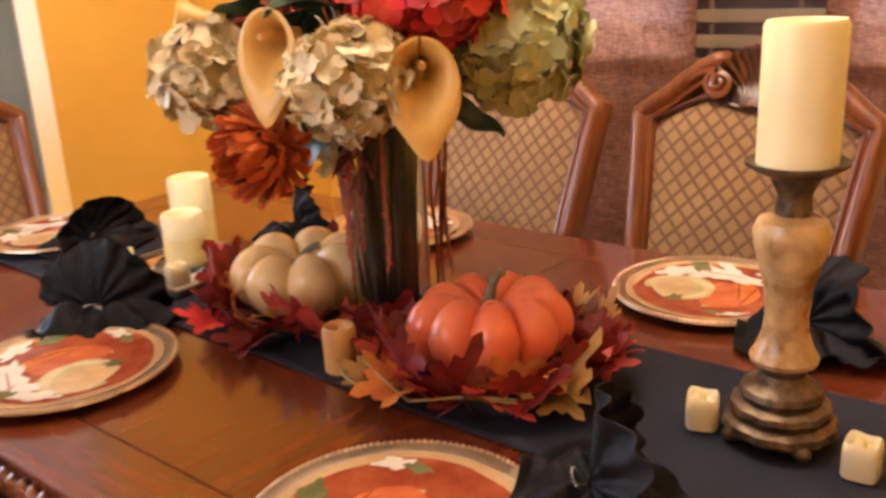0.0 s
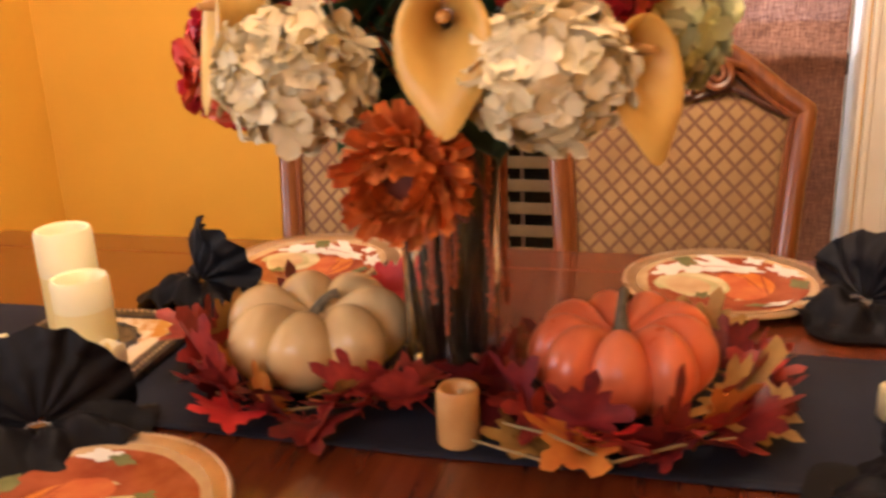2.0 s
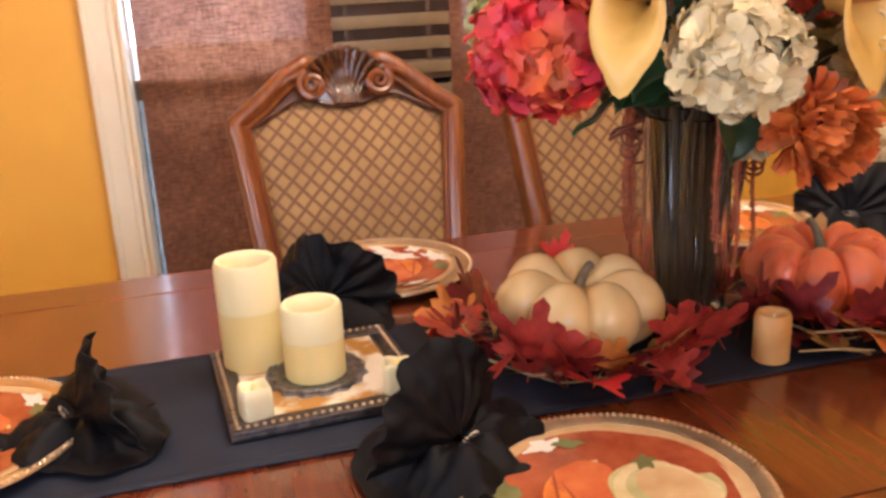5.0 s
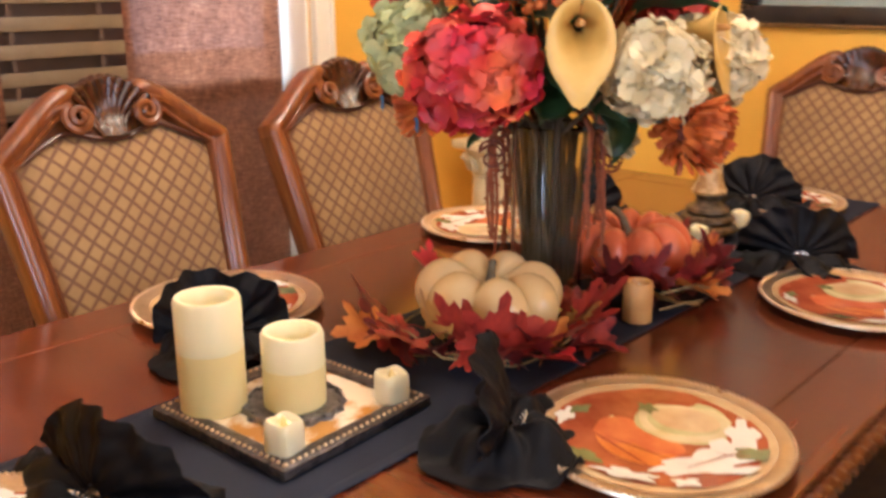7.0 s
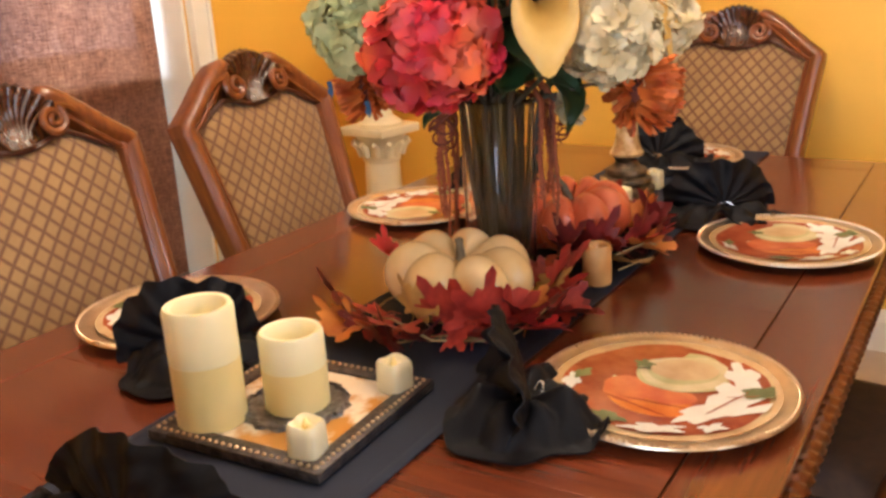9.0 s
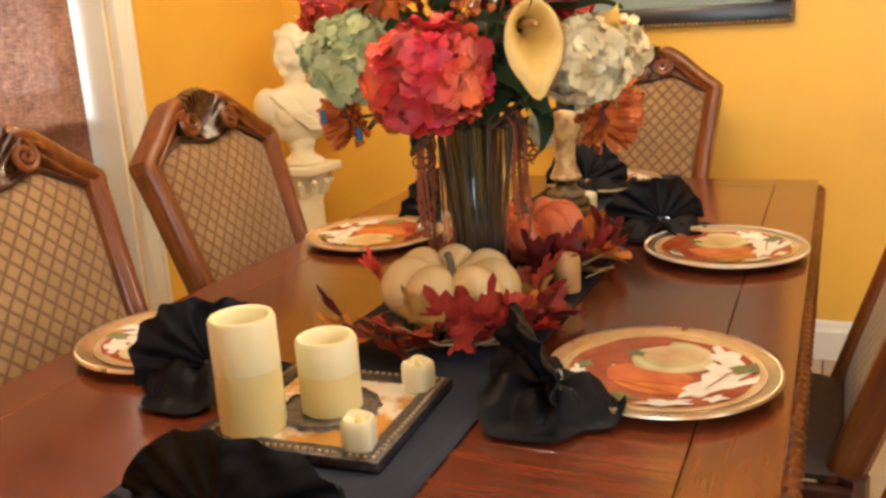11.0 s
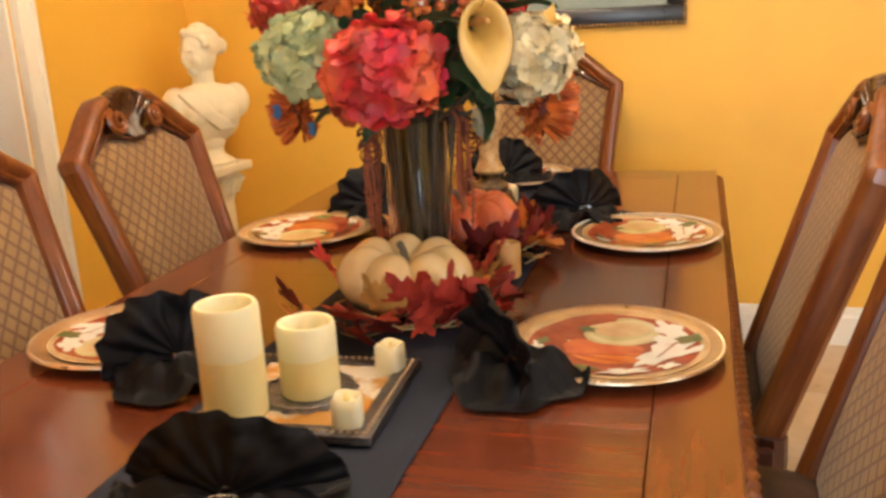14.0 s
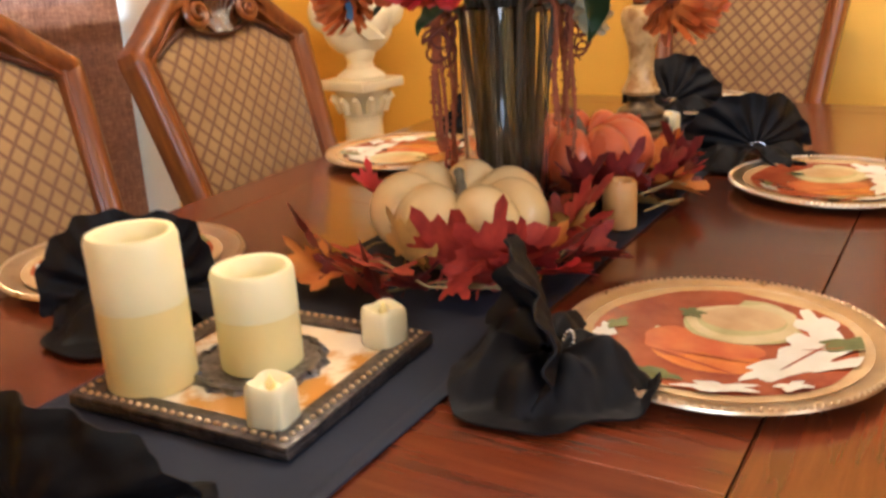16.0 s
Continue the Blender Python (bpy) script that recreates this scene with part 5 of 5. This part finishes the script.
# curled brown tendrils and one small cream blossom at the vase's neck
for k, (x, y, z, turn) in enumerate(((0.10, -0.065, 1.07, -50), (0.085, -0.075, 1.05, -70), (0.115, -0.05, 1.04, -40), (0.02, 0.115, 1.06, 120), (-0.005, 0.105, 1.04, 135), (0.035, 0.12, 1.03, 105))):
    a = radians(turn)
    out = Vector((math.cos(a), math.sin(a), 0))
    c = Vector((x, y, z)) - ORIGIN
    pts = [Vector((0.04 * math.cos(a), 0.04 * math.sin(a), 0.34))]
    for j in range(26):
        w = 0.42 * j
        r = 0.026 * (1 - j / 34)
        pts.append(c + out * (r * math.cos(w)) + Vector((0, 0, r * math.sin(w) + 0.010 - 0.0011 * j)) + Vector((-out.y, out.x, 0)) * (0.0014 * j * (1 if k % 2 else -1)))
    part("curled_tendril", tube(BM(), pts, [0.0030] + [0.0030 * (1 - 0.6 * j / 26) for j in range(26)], 6), MUM_CORE, bouquet, "curled brown tendril")
bm = BM()
for q in range(6):
    sheet(bm, lambda u, v: (0.034 * v, (u - 0.5) * 0.030 * math.sin(math.pi * min(1, v * 0.72 + 0.12)), 0.016 * v * v + 0.005 * math.sin(7 * u)), 4, 5, 0.0008, Matrix.Translation(Vector((0.082, -0.085, 1.080)) - ORIGIN) @ facing((-0.45, -0.85, 0.25)) @ Matrix.Rotation(q * 1.047, 4, "Z"))
part("cream_blossom", bm, PETAL_WHITE, bouquet, "small cream blossom")
stalk((0.082, -0.085, 1.080))
# pearl beads on fine wires above the blooms
pearls = random.Random(8)
for k in range(7):
    a = pearls.uniform(-2.6, 0.4)
    tip = Vector((0.17 * math.cos(a), 0.17 * math.sin(a), pearls.uniform(0.56, 0.64)))
    bm = BM()
    tube(bm, [Vector((0.02 * math.cos(a), 0.02 * math.sin(a), 0.34)), tip * 0.6 + Vector((0, 0, 0.20)), tip], 0.0009, 5)
    for j in range(6):
        at = tip + Vector([pearls.uniform(-0.028, 0.028) for _ in range(3)])
        tube(bm, [tip, at], 0.0007, 4)
        bmesh.ops.create_icosphere(bm, subdivisions=1, radius=0.0042, matrix=Matrix.Translation(at))
    part("pearl_spray", bm, PAINT_WHITE, bouquet, "spray of white pearl beads")


# maple leaf garland round the pumpkins
garland = thing("maple_leaf_garland", "garland of red, burgundy and gold silk maple leaves", "garland")


def maple_mesh(material, seed):
    rnd = random.Random(seed)
    tips = [(0, 1.0), (24, 0.72), (52, 0.95), (78, 0.62), (108, 0.74), (142, 0.40), (180, 0.16)]
    outline = []
    for k, (a, r) in enumerate(tips):
        r *= rnd.uniform(0.93, 1.07)
        if 0 < k < len(tips) - 1:
            outline.append((a - 9, r * 0.86))
        outline.append((a, r))
        if k + 1 < len(tips):
            b2, r2 = tips[k + 1]
            outline.append((a + 9, r * 0.86))
            outline.append((a * 0.52 + b2 * 0.48, min(r, r2) * 0.84))
    full = outline + [(-a, r * rnd.uniform(0.92, 1.08)) for a, r in reversed(outline[1:-1])]
    full.sort()
    bm = BM()
    s = 0.062
    ph = rnd.random() * 6

    def place(a, r):
        x, y = s * r * math.sin(radians(a)), s * r * math.cos(radians(a))
        return (x, y, s * (0.30 * r * abs(math.sin(radians(a))) * (1 if seed % 2 else 0.6) + 0.20 * r * r * math.sin(2 * radians(a) + ph) + 0.14 * r * math.cos(3 * radians(a) + ph)))
    mid = bm.verts.new((0, 0, 0))
    inner = [bm.verts.new(place(a, r * 0.55)) for a, r in full]
    outer = [bm.verts.new(place(a, r)) for a, r in full]
    for k in range(len(full)):
        j = (k + 1) % len(full)
        bm.faces.new((mid, inner[k], inner[j]))
        bm.faces.new((inner[k], outer[k], outer[j], inner[j]))
    tube(bm, [(0, 0, 0), (0, -0.3 * s, 0.1 * s), (0, -0.75 * s, 0.0)], 0.0011, 5)
    ob = part("maple_leaf", bm, material, garland)
    return ob


LEAVES = [maple_mesh(mt, k) for k, mt in enumerate((LEAF_RED, LEAF_DARK, LEAF_HOT, LEAF_ORANGE, LEAF_RED, LEAF_GOLD, LEAF_DARK, LEAF_GOLD))]
RED, DARK, HOT, ORANGE, CRIMSON, GOLD, PLUM, STRAW = range(8)
rng = random.Random(5)
used = set()


def put_leaf(pick, x, y, z, a, tilt, twist, spin, size):
    """A leaf at its stalk end, pointing away along the angle a and raised by tilt."""
    m = Matrix.Translation((x, y, z)) @ Matrix.Rotation(a - math.pi / 2, 4, "Z") @ Matrix.Rotation(tilt, 4, "X") @ Matrix.Rotation(twist, 4, "Y") @ Matrix.Rotation(spin, 4, "Z") @ Matrix.Scale(size, 4)
    if pick not in used:
        used.add(pick)
        LEAVES[pick].matrix_basis = m
    else:
        twin("maple_leaf", LEAVES[pick], garland, m)


# a low, loose ring of leaves round each pumpkin
for cx, cy, n in ((-0.128, 0.015, 25), (0.290, 0.0, 29)):
    for k in range(n):
        a = 2 * math.pi * k / n + rng.uniform(-0.1, 0.1)
        rr = rng.uniform(0.150, 0.172)
        x, y = cx + rr * math.cos(a), cy + rr * math.sin(a) * 0.96
        pick = rng.choice((RED, DARK, CRIMSON, PLUM, DARK, RED, GOLD) if cx < 0 else (RED, DARK, PLUM, PLUM, CRIMSON, DARK, DARK))
        if math.hypot(x - 0.106, y + 0.13) < 0.055 or math.hypot(x - VX, y - VY) < 0.085 or y > 0.13 and rng.random() < 0.4:
            continue
        put_leaf(pick, x, y, TZ + 0.024 + rng.uniform(0, 0.028), a + rng.choice((0.0, 0.0, 1.2, -1.2)) * rng.random(), rng.uniform(-0.10, 0.95), rng.uniform(-0.8, 0.8), rng.uniform(-1.1, 1.1), rng.uniform(0.72, 1.1))
# the leaves that stand out: colour, place, direction, tilt, size
for pick, x, y, z, turn, tilt, size in (
        (CRIMSON, -0.240, -0.090, 0.058, 215, 1.25, 1.40), (RED, -0.262, -0.040, 0.062, 205, 1.15, 1.30), (GOLD, -0.262, 0.020, 0.064, 180, 1.35, 1.0), (ORANGE, -0.148, -0.128, 0.040, 268, 1.45, 0.85), (CRIMSON, -0.205, -0.115, 0.040, 235, 1.2, 1.2), (RED, -0.030, -0.115, 0.055, 300, 1.2, 1.1),
        (PLUM, -0.225, 0.175, 0.035, 115, 0.75, 1.30), (ORANGE, -0.275, 0.135, 0.026, 150, 0.25, 1.20), (RED, -0.285, 0.075, 0.030, 180, 0.35, 1.10),
        (HOT, -0.080, 0.185, 0.075, 95, 1.0, 0.95), (RED, -0.305, 0.020, 0.052, 185, 0.45, 1.25),
        (HOT, -0.178, -0.150, 0.030, 255, 0.25, 1.05), (RED, -0.225, -0.095, 0.030, 240, 0.55, 1.15), (ORANGE, -0.215, -0.060, 0.040, 225, 0.9, 0.9),
        (DARK, -0.080, -0.150, 0.022, 280, 0.05, 1.15), (RED, -0.035, -0.110, 0.030, 265, 0.6, 1.15), (CRIMSON, 0.035, -0.105, 0.045, 260, 1.0, 1.20),
        (DARK, 0.120, -0.065, 0.050, 285, 1.1, 1.25), (ORANGE, 0.255, -0.155, 0.032, 255, 0.1, 1.30), (HOT, 0.285, -0.150, 0.036, 280, 0.35, 1.15),
        (GOLD, 0.190, -0.140, 0.022, 250, 0.05, 1.05), (DARK, 0.345, -0.150, 0.040, 290, 1.25, 1.30), (ORANGE, 0.405, -0.100, 0.045, 310, 1.0, 1.15),
        (STRAW, 0.415, -0.020, 0.036, 335, 0.20, 1.50), (STRAW, 0.440, -0.060, 0.024, 315, 0.0, 1.0), (RED, 0.430, -0.015, 0.045, 345, 0.9, 1.30),
        (HOT, 0.450, 0.030, 0.040, 10, 0.55, 0.95), (CRIMSON, 0.445, 0.060, 0.040, 25, 0.9, 1.10), (GOLD, 0.390, 0.130, 0.045, 50, 0.9, 1.20),
        (PLUM, 0.255, -0.155, 0.060, 240, 1.2, 1.10), (DARK, 0.175, -0.105, 0.055, 225, 1.15, 1.20), (GOLD, 0.330, 0.160, 0.045, 80, 0.6, 1.0)):
    put_leaf(pick, x, y, TZ + z, radians(turn), tilt, 0.35 * math.sin(turn), 0.5 * math.sin(turn * 2.7), size)
for cx, cy in ((-0.135, 0.015), (0.290, 0.0)):
    pts = [(cx + (0.140 + 0.010 * math.sin(3 * t)) * math.cos(t), cy + (0.135 + 0.010 * math.cos(5 * t)) * math.sin(t), TZ + 0.020 + 0.010 * math.sin(4 * t)) for t in [0.2 * q for q in range(31)]]
    part("vine", tube(BM(), pts, 0.0018, 6), VINE, garland)
for pts in (((-0.275, 0.08, 0.035), (-0.300, 0.03, 0.050), (-0.290, -0.03, 0.022), (-0.240, -0.09, 0.012), (-0.21, -0.12, 0.025)), ((0.16, -0.14, 0.030), (0.22, -0.175, 0.040), (0.29, -0.185, 0.018), (0.36, -0.165, 0.035), (0.42, -0.12, 0.025)), ((0.13, -0.16, 0.015), (0.17, -0.185, 0.022), (0.23, -0.19, 0.012))):
    part("vine", tube(BM(), [(x, y, TZ + 0.012 + z) for x, y, z in pts], [0.0014, 0.0018, 0.002, 0.0018, 0.0014][:len(pts)], 6), VINE, garland)

# bust on its column
ped = thing("column_pedestal", "cream plaster column pedestal in the room's corner", "pedestal", pose(1.455, 1.285, 0, 0, 0, -8))
part("plinth", box(BM(), (0, 0, 0.03), (0.26, 0.26, 0.06), 0.006), PLASTER, ped)
part("shaft", lathe(BM(), [(0, 0.058), (0.105, 0.058), (0.11, 0.075), (0.10, 0.09), (0.088, 0.10), (0.080, 0.115), (0.074, 0.35), (0.066, 0.62), (0.072, 0.625), (0.072, 0.635), (0.066, 0.64), (0, 0.64)], 48, wob=lambda a, z: 1 - 0.035 * abs(math.sin(8 * a)) * (0.12 < z < 0.61)), PLASTER, ped)
bm = lathe(BM(), [(0, 0.635), (0.066, 0.635), (0.070, 0.66), (0.085, 0.70), (0.100, 0.725), (0, 0.725)], 40)
capital = part("capital", bm, PLASTER, ped)
for k in range(12):
    a = 2 * math.pi * k / 12
    rr = 0.078
    bm = tube(BM(), [(rr * math.cos(a), rr * math.sin(a), 0.645), (rr * 1.12 * math.cos(a), rr * 1.12 * math.sin(a), 0.68), (rr * 1.4 * math.cos(a), rr * 1.4 * math.sin(a), 0.70), (rr * 1.45 * math.cos(a), rr * 1.45 * math.sin(a), 0.69)], [0.012, 0.014, 0.010, 0.006], 7)
    part("acanthus_leaf", bm, PLASTER, capital)
part("abacus", box(BM(), (0, 0, 0.742), (0.215, 0.215, 0.034), 0.007), PLASTER, ped)

bm = BM()
lathe(bm, [(0, 0), (0.075, 0), (0.078, 0.012), (0.064, 0.022), (0.046, 0.034), (0.042, 0.055), (0.05, 0.072), (0.05, 0.09), (0, 0.09)], 36)


def lump(c, s, rot=None):
    m = Matrix.Translation(c) @ (rot or Matrix()) @ Matrix.Diagonal((*s, 1))
    bmesh.ops.create_uvsphere(bm, u_segments=24, v_segments=16, radius=1, matrix=m)


lump((0, 0, 0.165), (0.115, 0.070, 0.095))
lump((0, -0.008, 0.215), (0.140, 0.066, 0.070))
lump((-0.105, 0.0, 0.215), (0.050, 0.052, 0.062))
lump((0.105, 0.0, 0.215), (0.050, 0.052, 0.062))
lump((-0.048, -0.045, 0.180), (0.046, 0.034, 0.044))
lump((0.048, -0.045, 0.180), (0.046, 0.034, 0.044))
tube(bm, [(0, 0.008, 0.24), (0.0, 0.004, 0.29), (-0.004, -0.004, 0.35)], [0.056, 0.038, 0.038], 16)
HEAD = Matrix.Translation((-0.006, -0.006, 0.388)) @ Matrix.Scale(1.12, 4) @ Matrix.Rotation(radians(-74), 4, "Z") @ Matrix.Rotation(radians(8), 4, "X")


def lump_head(c, s):
    bmesh.ops.create_uvsphere(bm, u_segments=24, v_segments=16, radius=1, matrix=HEAD @ Matrix.Translation(c) @ Matrix.Diagonal((*s, 1)))


lump_head((0, -0.004, 0.0), (0.047, 0.056, 0.068))
lump_head((0, -0.036, -0.048), (0.020, 0.020, 0.018))
lump_head((0, -0.060, -0.008), (0.007, 0.009, 0.016))
lump_head((0, -0.054, -0.031), (0.013, 0.008, 0.006))
for s in (-1, 1):
    lump_head((s * 0.020, -0.046, 0.016), (0.014, 0.010, 0.006))
    lump_head((s * 0.026, -0.036, -0.016), (0.016, 0.016, 0.020))
lump_head((0, 0.012, 0.026), (0.057, 0.062, 0.054))
lump_head((0, 0.070, 0.006), (0.028, 0.030, 0.028))
for k in range(11):
    a = radians(-95 + 19 * k)
    lump_head((0.052 * math.sin(a), -0.034 + 0.030 * abs(math.sin(a)), 0.030 + 0.036 * math.cos(a)), (0.013, 0.017, 0.014))
for k in range(9):
    a = radians(-80 + 20 * k)
    lump_head((0.050 * math.sin(a), 0.012, 0.030 + 0.050 * math.cos(a)), (0.010, 0.020, 0.010))
for k in range(5):
    tube(bm, [(-0.11 + 0.012 * k, -0.052, 0.262), (-0.05 + 0.01 * k, -0.078 - 0.002 * k, 0.19), (0.02 + 0.012 * k, -0.074, 0.125)], 0.0075, 7)
bust = part("statue_bust", bm, PLASTER)
re = bust.modifiers.new("fuse", "REMESH")
re.mode, re.voxel_size, re.use_smooth_shade = "VOXEL", 0.0034, True
sm = bust.modifiers.new("soften", "SMOOTH")
sm.factor, sm.iterations = 0.5, 2
bust.matrix_basis = pose(1.445, 1.275, 0.7592, 0, 0, -42) @ Matrix.Scale(1.07, 4)
tagged(bust, "cream plaster classical bust on a column pedestal", "statue")

# framed picture on the end wall
pic = thing("framed_picture", "black framed picture with sage mat and gilt bead", "picture")
PY0, PY1, PZ0, PZ1, PX = -0.45, 0.50, 1.19, 1.95, X1
part("backing", box(BM(), (PX - 0.008, (PY0 + PY1) / 2, (PZ0 + PZ1) / 2), (0.012, PY1 - PY0 - 0.04, PZ1 - PZ0 - 0.04)), MAT_BOARD, pic, "sage grey mat board")
for c, s in (((PX - 0.018, (PY0 + PY1) / 2, PZ0 + 0.035), (0.034, PY1 - PY0, 0.07)), ((PX - 0.018, (PY0 + PY1) / 2, PZ1 - 0.035), (0.034, PY1 - PY0, 0.07)), ((PX - 0.018, PY0 + 0.035, (PZ0 + PZ1) / 2), (0.034, 0.07, PZ1 - PZ0 - 0.142)), ((PX - 0.018, PY1 - 0.035, (PZ0 + PZ1) / 2), (0.034, 0.07, PZ1 - PZ0 - 0.142))):
    part("frame", box(BM(), c, s, 0.008), BLACK_FRAME, pic)
bm = BM()
for k in range(62):
    t = (k + 0.5) / 62
    for y, z in ((PY0 + (PY1 - PY0) * t, PZ0 + 0.008), (PY0 + (PY1 - PY0) * t, PZ1 - 0.008)):
        bmesh.ops.create_icosphere(bm, subdivisions=1, radius=0.007, matrix=Matrix.Translation((PX - 0.036, y, z)))
for k in range(50):
    t = (k + 0.5) / 50
    for y in (PY0 + 0.008, PY1 - 0.008):
        bmesh.ops.create_icosphere(bm, subdivisions=1, radius=0.007, matrix=Matrix.Translation((PX - 0.036, y, PZ0 + (PZ1 - PZ0) * t)))
part("bead_edge", bm, GILT, pic, "worn gilt beading")
part("inner_frame", box(BM(), (PX - 0.016, 0.02, 1.58), (0.010, 0.52, 0.40), 0.003), GILT, pic)
part("painting", box(BM(), (PX - 0.022, 0.02, 1.58), (0.006, 0.47, 0.35)), PICTURE, pic, "muted brown landscape")

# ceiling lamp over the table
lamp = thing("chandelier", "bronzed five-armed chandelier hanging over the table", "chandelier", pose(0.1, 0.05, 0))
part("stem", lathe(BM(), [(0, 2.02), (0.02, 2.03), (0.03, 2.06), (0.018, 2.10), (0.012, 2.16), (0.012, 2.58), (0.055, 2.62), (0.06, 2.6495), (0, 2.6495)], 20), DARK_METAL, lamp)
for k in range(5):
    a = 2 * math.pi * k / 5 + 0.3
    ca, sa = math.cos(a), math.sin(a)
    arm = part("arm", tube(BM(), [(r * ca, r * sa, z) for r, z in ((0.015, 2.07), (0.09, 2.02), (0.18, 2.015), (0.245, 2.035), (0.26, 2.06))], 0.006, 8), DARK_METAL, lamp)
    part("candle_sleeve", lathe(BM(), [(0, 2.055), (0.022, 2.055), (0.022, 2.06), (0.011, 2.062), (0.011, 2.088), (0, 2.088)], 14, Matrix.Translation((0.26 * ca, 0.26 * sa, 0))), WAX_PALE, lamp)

# floor tiles
tile0 = None
for i in range(11):
    for j in range(9):
        x, y = -3.0 + 0.46 * i, -2.2 + 0.46 * j
        if x > X1 or y > Y1:
            continue
        m = Matrix.Translation((x, y, -0.0055))
        if tile0 is None:
            tile0 = part("tile", box(BM(), (0, 0, 0), (0.4545, 0.4545, 0.011), 0.0025), TILE, floor)
            tile0.matrix_basis = m
        else:
            twin("tile", tile0, floor, m)
